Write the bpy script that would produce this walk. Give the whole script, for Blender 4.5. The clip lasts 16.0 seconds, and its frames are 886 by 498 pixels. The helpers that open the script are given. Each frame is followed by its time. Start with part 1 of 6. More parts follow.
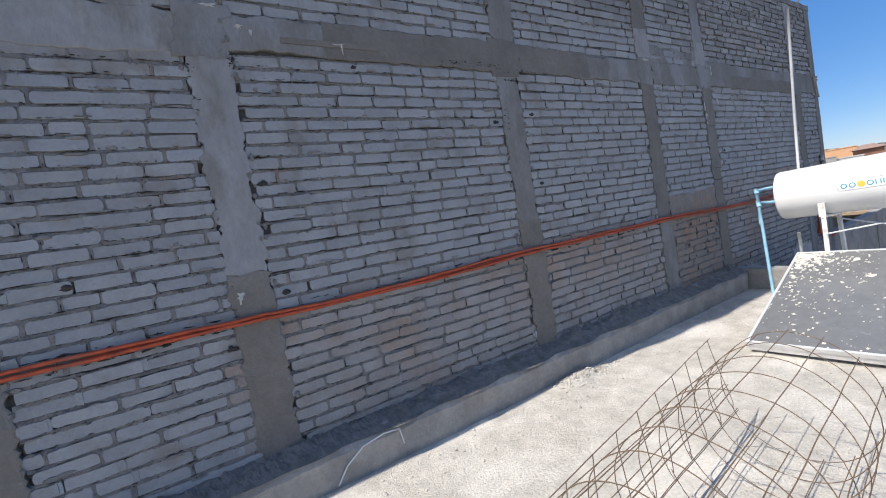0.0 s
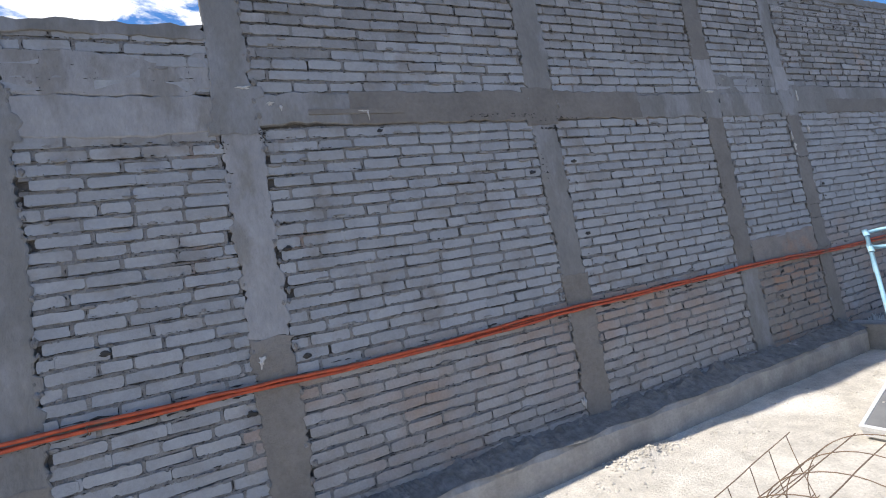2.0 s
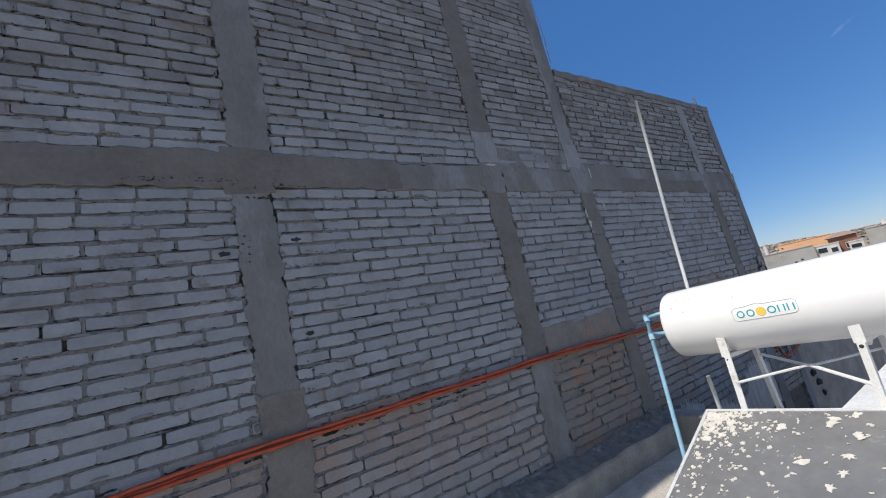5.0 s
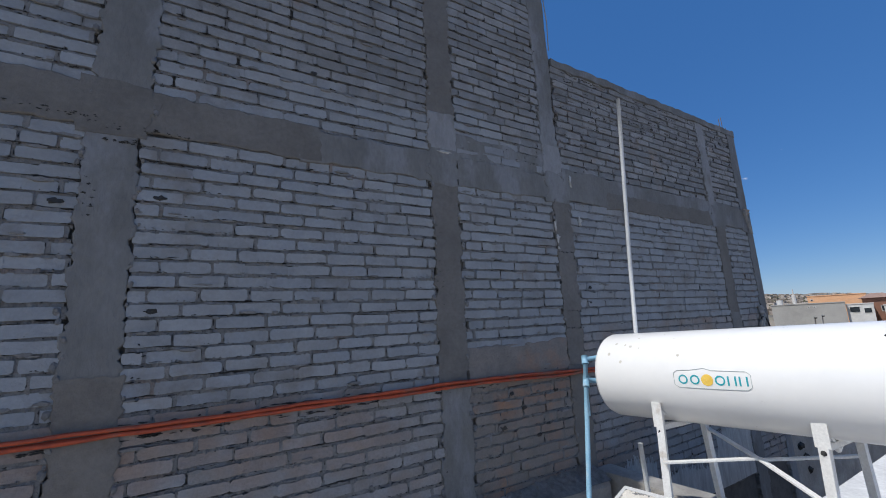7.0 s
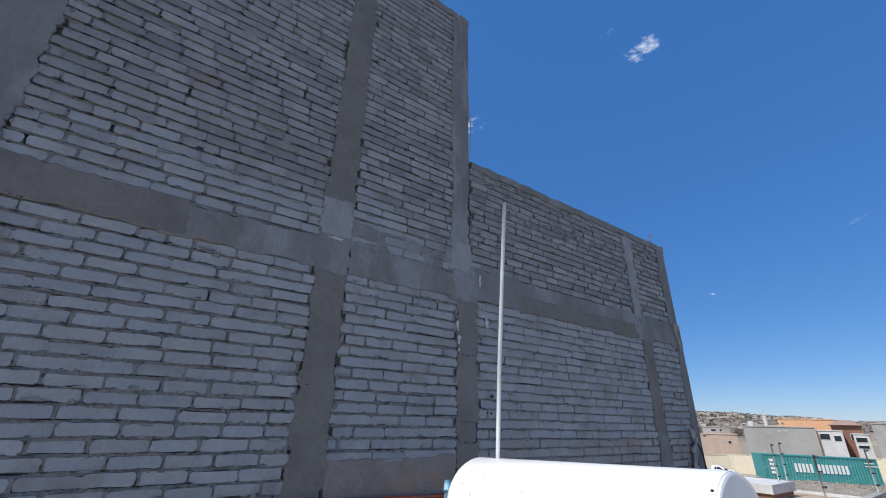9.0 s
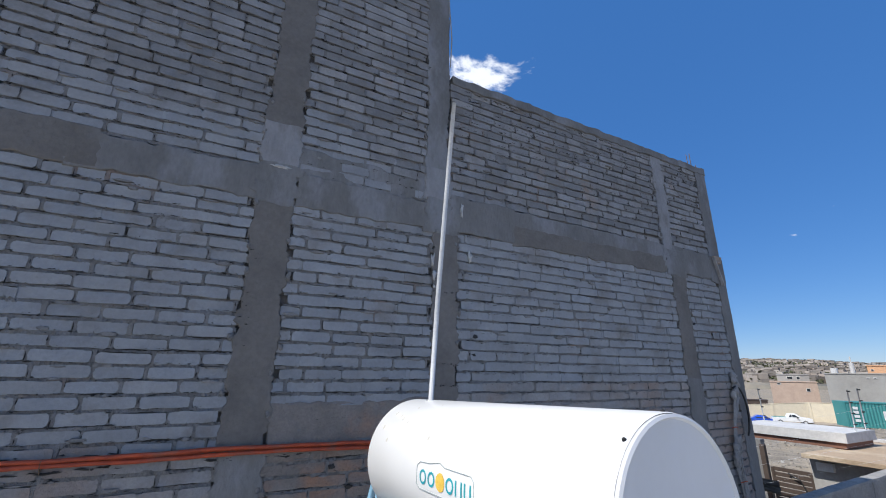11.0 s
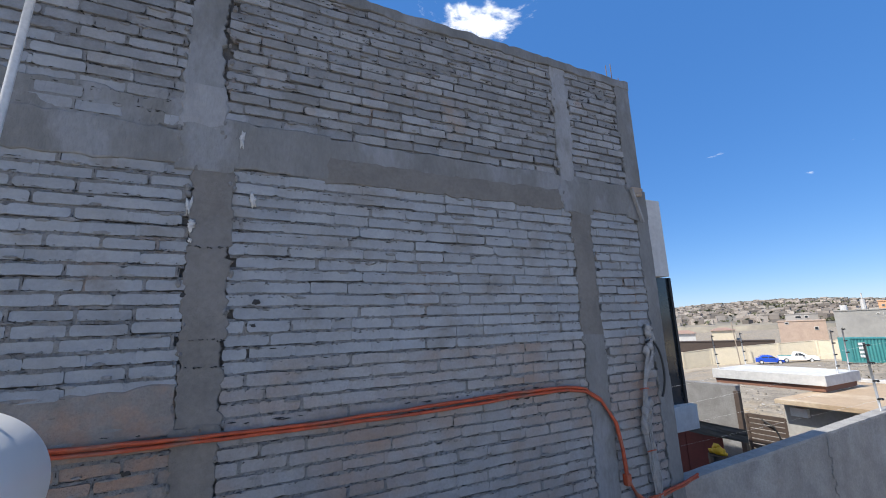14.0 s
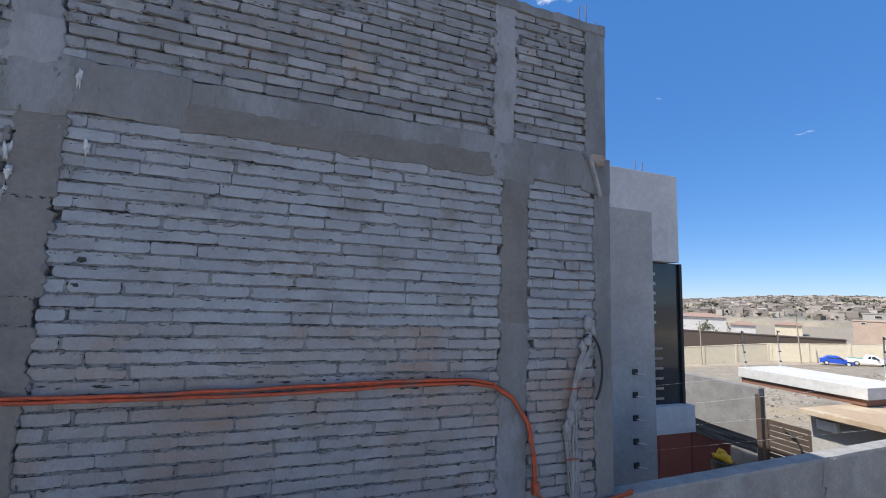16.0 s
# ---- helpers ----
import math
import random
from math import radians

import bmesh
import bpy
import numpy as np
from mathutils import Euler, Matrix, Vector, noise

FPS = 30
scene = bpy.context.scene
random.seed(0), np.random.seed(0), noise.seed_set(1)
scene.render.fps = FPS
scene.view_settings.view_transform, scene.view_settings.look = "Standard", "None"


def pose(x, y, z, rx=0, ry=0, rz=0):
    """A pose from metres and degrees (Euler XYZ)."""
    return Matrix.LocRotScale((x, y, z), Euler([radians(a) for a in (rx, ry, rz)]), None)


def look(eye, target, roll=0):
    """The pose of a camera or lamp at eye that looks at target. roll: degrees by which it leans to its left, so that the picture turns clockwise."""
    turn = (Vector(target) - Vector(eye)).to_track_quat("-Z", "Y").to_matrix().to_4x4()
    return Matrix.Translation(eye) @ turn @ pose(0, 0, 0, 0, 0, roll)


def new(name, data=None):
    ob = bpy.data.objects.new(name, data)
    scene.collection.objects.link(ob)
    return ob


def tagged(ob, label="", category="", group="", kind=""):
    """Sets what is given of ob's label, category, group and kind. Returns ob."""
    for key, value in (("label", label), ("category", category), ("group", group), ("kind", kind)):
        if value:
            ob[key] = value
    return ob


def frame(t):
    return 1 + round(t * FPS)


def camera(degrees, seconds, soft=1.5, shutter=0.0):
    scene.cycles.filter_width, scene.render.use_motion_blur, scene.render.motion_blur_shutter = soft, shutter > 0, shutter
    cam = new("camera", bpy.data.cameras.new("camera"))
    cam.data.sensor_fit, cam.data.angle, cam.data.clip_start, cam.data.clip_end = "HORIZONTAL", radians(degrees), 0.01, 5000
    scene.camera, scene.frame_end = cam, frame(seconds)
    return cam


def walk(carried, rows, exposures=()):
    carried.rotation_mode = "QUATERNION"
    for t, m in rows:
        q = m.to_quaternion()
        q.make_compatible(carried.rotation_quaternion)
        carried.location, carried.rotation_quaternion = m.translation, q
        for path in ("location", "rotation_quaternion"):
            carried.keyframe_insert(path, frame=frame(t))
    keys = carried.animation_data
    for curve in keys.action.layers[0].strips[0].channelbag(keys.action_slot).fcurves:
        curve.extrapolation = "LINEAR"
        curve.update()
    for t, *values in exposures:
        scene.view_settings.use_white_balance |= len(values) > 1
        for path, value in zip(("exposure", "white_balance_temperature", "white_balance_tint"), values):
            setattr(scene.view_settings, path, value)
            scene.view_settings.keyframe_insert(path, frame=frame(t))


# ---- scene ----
cam = camera(93.7, 16.0, soft=1.0)
PATH = [
    (0, (-0.238, 0.054, 1.595), (0.805, 1.757, 1.485), -9.5),
    (0.5, (-0.077, 0.036, 1.601), (1.148, 1.616, 1.536), -10.7),
    (1, (0.044, 0.117, 1.631), (1.29, 1.681, 1.654), -10.8),
    (1.5, (0.109, 0.094, 1.67), (1.083, 1.84, 1.743), -10.5),
    (2, (0.187, -0.001, 1.702), (0.932, 1.851, 1.827), -10.1),
    (2.5, (0.324, -0.061, 1.68), (1.068, 1.788, 1.851), -13.2),
    (3, (0.571, 0.033, 1.659), (1.491, 1.778, 1.989), -14.8),
    (3.5, (0.941, 0.022, 1.636), (1.987, 1.688, 1.995), -15.3),
    (3.7, (1.1, -0.028, 1.597), (2.15, 1.635, 1.963), -14.9),
    (4, (1.295, -0.002, 1.688), (2.353, 1.661, 2.03), -14.1),
    (4.5, (1.697, 0.069, 1.667), (2.789, 1.702, 2.045), -14.2),
    (4.7, (1.839, 0.06, 1.665), (2.945, 1.682, 2.046), -13.5),
    (6.8, (2.862, 0.109, 1.718), (3.895, 1.79, 2.05), -6.0),
    (7, (2.99, 0.091, 1.688), (4.027, 1.762, 2.049), -2.9),
    (7.5, (3.216, 0.087, 1.68), (4.396, 1.588, 2.277), -2.9),
    (8, (3.444, 0.079, 1.69), (4.82, 1.376, 2.342), -4.4),
    (8.5, (3.672, -0.162, 1.754), (4.866, 1.257, 2.501), 1.2),
    (8.7, (3.705, -0.188, 1.766), (4.819, 1.281, 2.541), 2.1),
    (10.8, (4.424, -0.055, 1.69), (5.338, 1.599, 2.345), -0.4),
    (11, (4.633, -0.115, 1.705), (5.519, 1.586, 2.273), 0.7),
    (11.5, (5.063, -0.118, 1.686), (5.994, 1.588, 2.155), -0.5),
    (12, (5.451, -0.062, 1.706), (6.552, 1.562, 2.093), -1.2),
    (12.5, (5.754, -0.161, 1.724), (6.876, 1.457, 2.08), -0.5),
    (13, (5.992, -0.146, 1.717), (7.084, 1.494, 2.056), -1.5),
    (13.5, (6.253, -0.044, 1.769), (7.292, 1.63, 2.109), -2.4),
    (14, (6.481, -0.06, 1.773), (7.348, 1.702, 2.153), -2.3),
    (14.5, (6.856, -0.102, 1.785), (7.613, 1.711, 2.162), -1.4),
    (15, (7.155, -0.076, 1.758), (7.955, 1.733, 2.06), 0.1),
    (15.5, (7.489, -0.024, 1.785), (8.359, 1.754, 2.072), 1.8),
    (16, (7.814, -0.122, 1.844), (8.473, 1.752, 2.083), 2.1),
]
STOPS = [(0, 0.15), (0.5, -0.08), (1, -0.13), (1.5, -0.13), (2, 0.42), (2.5, 0.06), (3, 0.2), (3.5, -0.05), (4.5, -0.12), (7, -0.4), (8.2, -0.16), (11, -0.06), (11.5, -0.15), (12, -0.42), (12.5, -0.08), (13, 0.15), (14, 0.30), (14.5, 0.47), (15.5, 0.42), (16, 0.29)]
EXPOSURES = [(t, stop, 6480 if t < 1 else 6600 if t < 5 else 6200 if t < 11.3 else 6120 if t < 12.8 else 6420, 10) for t, stop in STOPS]
walk(cam, [(t, look(eye, target, roll)) for t, eye, target, roll in PATH], EXPOSURES)

# ---- light ----
SUN = Vector((-0.72, 0.069, 1.0)).normalized()
world = bpy.data.worlds.new("sky")
scene.world = world
world.use_nodes = True
wn, wl = world.node_tree.nodes, world.node_tree.links
wn.clear()
w_out, w_bg = wn.new("ShaderNodeOutputWorld"), wn.new("ShaderNodeBackground")
w_sky = wn.new("ShaderNodeTexSky")
w_sky.sky_type, w_sky.sun_disc = "NISHITA", False
w_sky.sun_elevation, w_sky.sun_rotation = math.asin(SUN.z), math.atan2(SUN.x, SUN.y)
w_sky.altitude, w_sky.air_density, w_sky.dust_density, w_sky.ozone_density = 1200, 1.0, 0.05, 2.5
w_bg.inputs["Strength"].default_value = 0.125
# clouds on a flat layer high above, thicker towards the west
w_co, w_sep = wn.new("ShaderNodeTexCoord"), wn.new("ShaderNodeSeparateXYZ")
wl.new(w_co.outputs["Generated"], w_sep.inputs[0])


def wmath(op, a, b=None, c=None):
    n = wn.new("ShaderNodeMath")
    n.operation = op
    for i, v in enumerate((a, b, c)):
        if v is None:
            continue
        if isinstance(v, (int, float)):
            n.inputs[i].default_value = v
        else:
            wl.new(v, n.inputs[i])
    return n.outputs[0]


w_z = wmath("MAXIMUM", w_sep.outputs[2], 0.02)
w_px, w_py = wmath("DIVIDE", w_sep.outputs[0], w_z), wmath("DIVIDE", w_sep.outputs[1], w_z)
w_comb = wn.new("ShaderNodeCombineXYZ")
wl.new(w_px, w_comb.inputs[0])
wl.new(w_py, w_comb.inputs[1])
w_no = wn.new("ShaderNodeTexNoise")
w_no.inputs["Scale"].default_value, w_no.inputs["Detail"].default_value, w_no.inputs["Roughness"].default_value = 4.5, 7, 0.62
w_no.inputs["Distortion"].default_value = 0.35
wl.new(w_comb.outputs[0], w_no.inputs["Vector"])
# cover falls from the west (clouded) to the east (clear), with wisps to the north-east
w_cov = wmath("MULTIPLY_ADD", w_px, -0.16, 0.04)
w_cov = wmath("MINIMUM", wmath("MAXIMUM", w_cov, -0.12), 0.14)


def cloud_tuft(x, y, peak, fall):
    dx, dy = wmath("SUBTRACT", w_px, x), wmath("SUBTRACT", w_py, y)
    dist = wmath("SQRT", wmath("ADD", wmath("MULTIPLY", dx, dx), wmath("MULTIPLY", dy, dy)))
    return wmath("MAXIMUM", wmath("MULTIPLY_ADD", dist, -fall, peak), 0.0)


w_belt = wmath("ADD", cloud_tuft(0.67, 1.03, 0.215, 0.9), wmath("ADD", cloud_tuft(0.97, 0.42, 0.205, 0.9), cloud_tuft(-0.42, 1.36, 0.22, 0.55)))
w_d = wmath("ADD", wmath("ADD", w_no.outputs[0], w_cov), w_belt)
w_mr = wn.new("ShaderNodeMapRange")
w_mr.interpolation_type = "SMOOTHSTEP"
w_mr.inputs[1].default_value, w_mr.inputs[2].default_value = 0.575, 0.72
wl.new(w_d, w_mr.inputs[0])
w_hz = wmath("MULTIPLY", w_mr.outputs[0], wmath("MINIMUM", wmath("MULTIPLY", w_sep.outputs[2], 4.0), 1.0))
w_mix = wn.new("ShaderNodeMix")
w_mix.data_type = "RGBA"
w_mix.inputs[7].default_value = (8.5, 8.7, 9.2, 1)
wl.new(w_hz, w_mix.inputs[0])
w_hsv = wn.new("ShaderNodeHueSaturation")
w_hsv.inputs["Saturation"].default_value = 1.2
wl.new(w_sky.outputs[0], w_hsv.inputs["Color"])
w_deep = wn.new("ShaderNodeMix")
w_deep.data_type = "RGBA"
w_deep.inputs[0].default_value, w_deep.inputs[7].default_value = 0.50, (0.55, 1.95, 5.5, 1)
wl.new(w_hsv.outputs[0], w_deep.inputs[6])
wl.new(w_deep.outputs[2], w_mix.inputs[6])
wl.new(w_mix.outputs[2], w_bg.inputs["Color"])
wl.new(w_bg.outputs[0], w_out.inputs[0])

sun_data = bpy.data.lights.new("sun", "SUN")
sun_data.energy, sun_data.angle, sun_data.color = 5.0, radians(0.53), (1.0, 0.95, 0.87)
sun = new("sun", sun_data)
sun.matrix_world = look(SUN * 60, (0, 0, 0))


# ---- materials ----
def material(name, base, second, scale=6.0, rough=0.85, bump=0.0, bump_scale=60.0, metal=0.0, vary=0.0, detail=5.0,
             third=None, third_scale=1.2, third_at=(0.55, 0.68), specular=0.4, stretch=(1, 1, 1), coat=0.0, grain=0.35):
    """A surface in two tones of noise, stained by a third, with fine relief; vary: brightness from piece to piece."""
    m = bpy.data.materials.new(name)
    m.use_nodes = True
    n, l = m.node_tree.nodes, m.node_tree.links
    p = n["Principled BSDF"]
    geo, mp = n.new("ShaderNodeNewGeometry"), n.new("ShaderNodeMapping")
    mp.inputs["Scale"].default_value = stretch
    l.new(geo.outputs["Position"], mp.inputs["Vector"])

    def noise_at(s, d=detail, r=0.6):
        t = n.new("ShaderNodeTexNoise")
        t.inputs["Scale"].default_value, t.inputs["Detail"].default_value, t.inputs["Roughness"].default_value = s, d, r
        l.new(mp.outputs[0], t.inputs["Vector"])
        return t.outputs[0]

    def spread(v, a, b):
        r = n.new("ShaderNodeMapRange")
        r.inputs[1].default_value, r.inputs[2].default_value = a, b
        l.new(v, r.inputs[0])
        return r.outputs[0]

    def mix(f, a, b, mode="MIX"):
        x = n.new("ShaderNodeMix")
        x.data_type, x.blend_type = "RGBA", mode
        for k, v in ((0, f), (6, a), (7, b)):
            if isinstance(v, (int, float)):
                x.inputs[k].default_value = v
            elif isinstance(v, tuple):
                x.inputs[k].default_value = (*v, 1)
            else:
                l.new(v, x.inputs[k])
        return x.outputs[2]

    c = mix(spread(noise_at(scale), 0.35, 0.65), base, second)
    if third:
        c = mix(spread(noise_at(third_scale), *third_at), c, third)
    fine = noise_at(scale * 9, 3)
    c = mix(grain, c, mix(spread(fine, 0.2, 0.8), (0.55, 0.55, 0.55), (1.35, 1.35, 1.35)), "MULTIPLY")
    if vary:
        info, add, fr = n.new("ShaderNodeObjectInfo"), n.new("ShaderNodeMath"), n.new("ShaderNodeMath")
        l.new(info.outputs["Random"], add.inputs[0])
        l.new(geo.outputs["Random Per Island"], add.inputs[1])
        fr.operation = "FRACT"
        l.new(add.outputs[0], fr.inputs[0])
        lo, hi = 1 - vary, 1 + vary
        c = mix(1.0, c, mix(fr.outputs[0], (lo, lo, lo), (hi, hi, hi)), "MULTIPLY")
    l.new(c, p.inputs["Base Color"])
    rr = n.new("ShaderNodeMapRange")
    rr.inputs[3].default_value, rr.inputs[4].default_value = max(rough - 0.1, 0.03), min(rough + 0.1, 1)
    l.new(fine, rr.inputs[0])
    l.new(rr.outputs[0], p.inputs["Roughness"])
    p.inputs["Metallic"].default_value = metal
    p.inputs["Specular IOR Level"].default_value = specular
    p.inputs["Coat Weight"].default_value = coat
    if bump:
        b = n.new("ShaderNodeBump")
        b.inputs["Distance"].default_value, b.inputs["Strength"].default_value = bump, 0.9
        l.new(noise_at(bump_scale, 6, 0.68), b.inputs["Height"])
        l.new(b.outputs[0], p.inputs["Normal"])
    return m


M_BRICK = material("washed_brick", (0.298, 0.315, 0.336), (0.250, 0.262, 0.278), 5, 0.93, 0.007, 55, vary=0.08,
                   third=(0.215, 0.208, 0.203), third_scale=2.6, third_at=(0.55, 0.70), grain=0.25)
M_BRICK_RAW = material("cement_smeared_brick", (0.278, 0.284, 0.294), (0.212, 0.214, 0.218), 6, 0.95, 0.010, 50, vary=0.20,
                       third=(0.27, 0.215, 0.18), third_scale=2.0, third_at=(0.60, 0.72))
M_BRICK_RUST = material("dusty_brick", (0.300, 0.304, 0.312), (0.252, 0.244, 0.24), 6, 0.94, 0.008, 60, vary=0.07,
                        third=(0.275, 0.205, 0.165), third_scale=1.3, third_at=(0.48, 0.70))
M_PATCH = material("dusty_plaster", (0.25, 0.228, 0.21), (0.20, 0.182, 0.167), 7, 0.94, 0.014, 40,
                   third=(0.33, 0.20, 0.135), third_scale=2.6, third_at=(0.50, 0.72))
M_MORTAR = material("mortar", (0.238, 0.237, 0.237), (0.172, 0.169, 0.166), 16, 0.97, 0.016, 70, third=(0.26, 0.19, 0.15), third_scale=1.6, third_at=(0.60, 0.74))
M_CREVICE = material("raked_mortar", (0.13, 0.122, 0.113), (0.09, 0.085, 0.08), 9, 0.98, 0.01, 50)
M_COLUMN = material("column_concrete", (0.20, 0.20, 0.198), (0.155, 0.154, 0.15), 3.2, 0.92, 0.010, 42, detail=8,
                    third=(0.232, 0.237, 0.246), third_scale=1.7, third_at=(0.50, 0.60), stretch=(1.3, 1, 0.6))
M_COLUMN_PALE = material("pale_concrete", (0.30, 0.304, 0.315), (0.24, 0.243, 0.252), 3.4, 0.9, 0.009, 42, detail=8,
                         third=(0.205, 0.20, 0.194), third_scale=2.2, third_at=(0.56, 0.66), stretch=(1.3, 1, 0.6))
M_COLUMN_BROWN = material("fresh_concrete", (0.20, 0.187, 0.17), (0.155, 0.144, 0.131), 4, 0.92, 0.010, 42, detail=8,
                          third=(0.215, 0.207, 0.20), third_scale=1.4, third_at=(0.55, 0.7))
M_BEAM_DARK = material("dark_concrete", (0.185, 0.175, 0.163), (0.145, 0.137, 0.127), 3.2, 0.93, 0.010, 42, detail=8,
                       third=(0.20, 0.196, 0.192), third_scale=1.5, third_at=(0.58, 0.72))
M_SMEAR = material("mortar_smear", (0.245, 0.243, 0.243), (0.20, 0.196, 0.193), 12, 0.97, 0.012, 70, vary=0.15)
M_RENDER = material("rough_render", (0.25, 0.246, 0.238), (0.195, 0.188, 0.18), 3.0, 0.95, 0.014, 35,
                    third=(0.30, 0.30, 0.30), third_scale=1.0, third_at=(0.55, 0.68))
M_ROOF = material("roof_concrete", (0.61, 0.565, 0.50), (0.455, 0.42, 0.37), 6.5, 0.95, 0.017, 40, detail=9,
                  third=(0.68, 0.635, 0.57), third_scale=1.1, third_at=(0.50, 0.62), grain=0.5)
M_DROPPING = material("mortar_dropping", (0.23, 0.223, 0.212), (0.135, 0.13, 0.123), 14, 0.97, 0.016, 45, third=(0.34, 0.33, 0.32), third_scale=4.5, third_at=(0.64, 0.70))
M_KERB = material("kerb_concrete", (0.37, 0.355, 0.33), (0.265, 0.255, 0.24), 4, 0.95, 0.012, 30,
                  third=(0.26, 0.25, 0.24), third_scale=2.0, third_at=(0.58, 0.70))
M_BOUNDARY = material("boundary_render", (0.36, 0.338, 0.308), (0.265, 0.247, 0.225), 3.4, 0.95, 0.022, 26, detail=9,
                      third=(0.40, 0.382, 0.355), third_scale=1.3, third_at=(0.52, 0.64))
M_SETBACK = material("pale_render", (0.40, 0.385, 0.36), (0.36, 0.346, 0.325), 1.5, 0.93, 0.004, 30, third=(0.44, 0.425, 0.40), third_scale=0.7)
M_LIME = material("limewash", (0.74, 0.74, 0.73), (0.62, 0.62, 0.61), 3, 0.85, 0.004, 30, third=(0.48, 0.47, 0.46), third_scale=2.2, third_at=(0.62, 0.75))
M_WASH = material("thin_whitewash", (0.50, 0.50, 0.49), (0.34, 0.335, 0.325), 5, 0.92, 0.008, 40, stretch=(3, 1, 0.5))
M_DRIP = material("white_drip", (0.56, 0.555, 0.54), (0.40, 0.395, 0.385), 30, 0.8, 0.004, 60)
M_ORANGE = material("orange_conduit", (0.47, 0.082, 0.03), (0.30, 0.055, 0.025), 14, 0.55, 0.002, 160, third=(0.24, 0.105, 0.07), third_scale=4.0, third_at=(0.52, 0.68))
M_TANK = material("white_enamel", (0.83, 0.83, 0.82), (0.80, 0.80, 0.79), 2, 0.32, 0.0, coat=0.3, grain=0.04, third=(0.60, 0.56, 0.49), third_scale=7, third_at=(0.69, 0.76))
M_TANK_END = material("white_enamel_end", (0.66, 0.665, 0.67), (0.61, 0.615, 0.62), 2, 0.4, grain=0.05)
M_TEAL = material("teal_print", (0.03, 0.33, 0.40), (0.04, 0.38, 0.44), 20, 0.4)
M_PRINT_GREY = material("faded_print", (0.30, 0.36, 0.36), (0.42, 0.46, 0.46), 40, 0.5)
M_YELLOW = material("yellow_print", (0.80, 0.52, 0.08), (0.84, 0.58, 0.12), 20, 0.4)
M_STEEL_WHITE = material("white_painted_steel", (0.76, 0.76, 0.74), (0.68, 0.67, 0.65), 10, 0.45, third=(0.50, 0.44, 0.38), third_scale=6, third_at=(0.64, 0.75))
M_GALV = material("galvanised_steel", (0.40, 0.41, 0.42), (0.34, 0.35, 0.36), 8, 0.5, metal=0.3)
M_PVC = material("grey_white_plastic", (0.66, 0.67, 0.67), (0.58, 0.59, 0.59), 8, 0.45)
M_VENT = material("dull_grey_plastic", (0.52, 0.53, 0.54), (0.45, 0.46, 0.47), 8, 0.45)
M_BLUE_PIPE = material("blue_plastic_pipe", (0.23, 0.43, 0.58), (0.30, 0.50, 0.64), 9, 0.4, third=(0.45, 0.52, 0.56), third_scale=4, third_at=(0.58, 0.7))
M_GLASS_DARK = material("collector_glass", (0.15, 0.153, 0.158), (0.175, 0.177, 0.18), 1.4, 0.24, specular=0.5, third=(0.215, 0.213, 0.208), third_scale=1.1, third_at=(0.5, 0.75))
M_ALU = material("aluminium_frame", (0.72, 0.72, 0.72), (0.62, 0.62, 0.62), 12, 0.38, metal=0.25)
M_SPLAT = material("dried_plaster", (0.66, 0.63, 0.57), (0.54, 0.51, 0.46), 25, 0.95, 0.004, 90)
M_RUSTWIRE = material("rusty_wire", (0.13, 0.09, 0.062), (0.20, 0.14, 0.095), 30, 0.8)
M_RUBBLE = material("rubble", (0.46, 0.44, 0.405), (0.35, 0.33, 0.30), 14, 0.97, 0.012, 45, vary=0.2)
# black parts, also the painted shade of cracks and holes in the wall
M_DARK = material("black_rubber_and_gap_shade", (0.02, 0.02, 0.02), (0.03, 0.03, 0.03), 20, 0.6)
M_RAG = material("grey_rag", (0.34, 0.332, 0.325), (0.25, 0.243, 0.236), 12, 0.95, 0.006, 50)
M_WOOD = material("weathered_wood", (0.36, 0.30, 0.24), (0.28, 0.23, 0.18), 12, 0.85, 0.003, 60, stretch=(6, 6, 1))
M_EARTH = material("dry_earth", (0.36, 0.31, 0.24), (0.20, 0.172, 0.135), 1.1, 0.98, 0.12, 3.0, detail=9,
                   third=(0.36, 0.285, 0.185), third_scale=0.16, third_at=(0.52, 0.66), grain=0.7)
M_CLOD = material("earth_clod", (0.32, 0.285, 0.23), (0.20, 0.175, 0.145), 3, 0.98, 0.03, 12, vary=0.45)
M_DRY_SCRUB = material("dry_scrub", (0.13, 0.115, 0.07), (0.17, 0.145, 0.09), 3, 0.95, vary=0.4)
M_GREEN = material("cactus_green", (0.06, 0.12, 0.06), (0.08, 0.14, 0.07), 3, 0.8, vary=0.25)
M_ROAD = material("dusty_road", (0.38, 0.325, 0.25), (0.30, 0.258, 0.20), 0.8, 0.95, 0.01, 8)
M_CREAM = material("cream_paint", (0.66, 0.585, 0.445), (0.61, 0.54, 0.41), 1.2, 0.9, 0.003, 20)
M_CONT_TEAL = material("teal_container_paint", (0.055, 0.25, 0.245), (0.07, 0.28, 0.27), 0.7, 0.55, third=(0.10, 0.26, 0.25), third_scale=1.2, third_at=(0.6, 0.72))
M_CONT_RED = material("red_container_paint", (0.27, 0.075, 0.05), (0.22, 0.06, 0.04), 0.7, 0.6)
M_WHITE_PAINT = material("white_lettering", (0.78, 0.78, 0.76), (0.74, 0.74, 0.72), 3, 0.6)
M_GREY_WALL = material("grey_block_wall", (0.34, 0.33, 0.305), (0.28, 0.272, 0.255), 0.6, 0.95, 0.01, 6, third=(0.375, 0.365, 0.345), third_scale=0.12, third_at=(0.45, 0.7), grain=0.15)
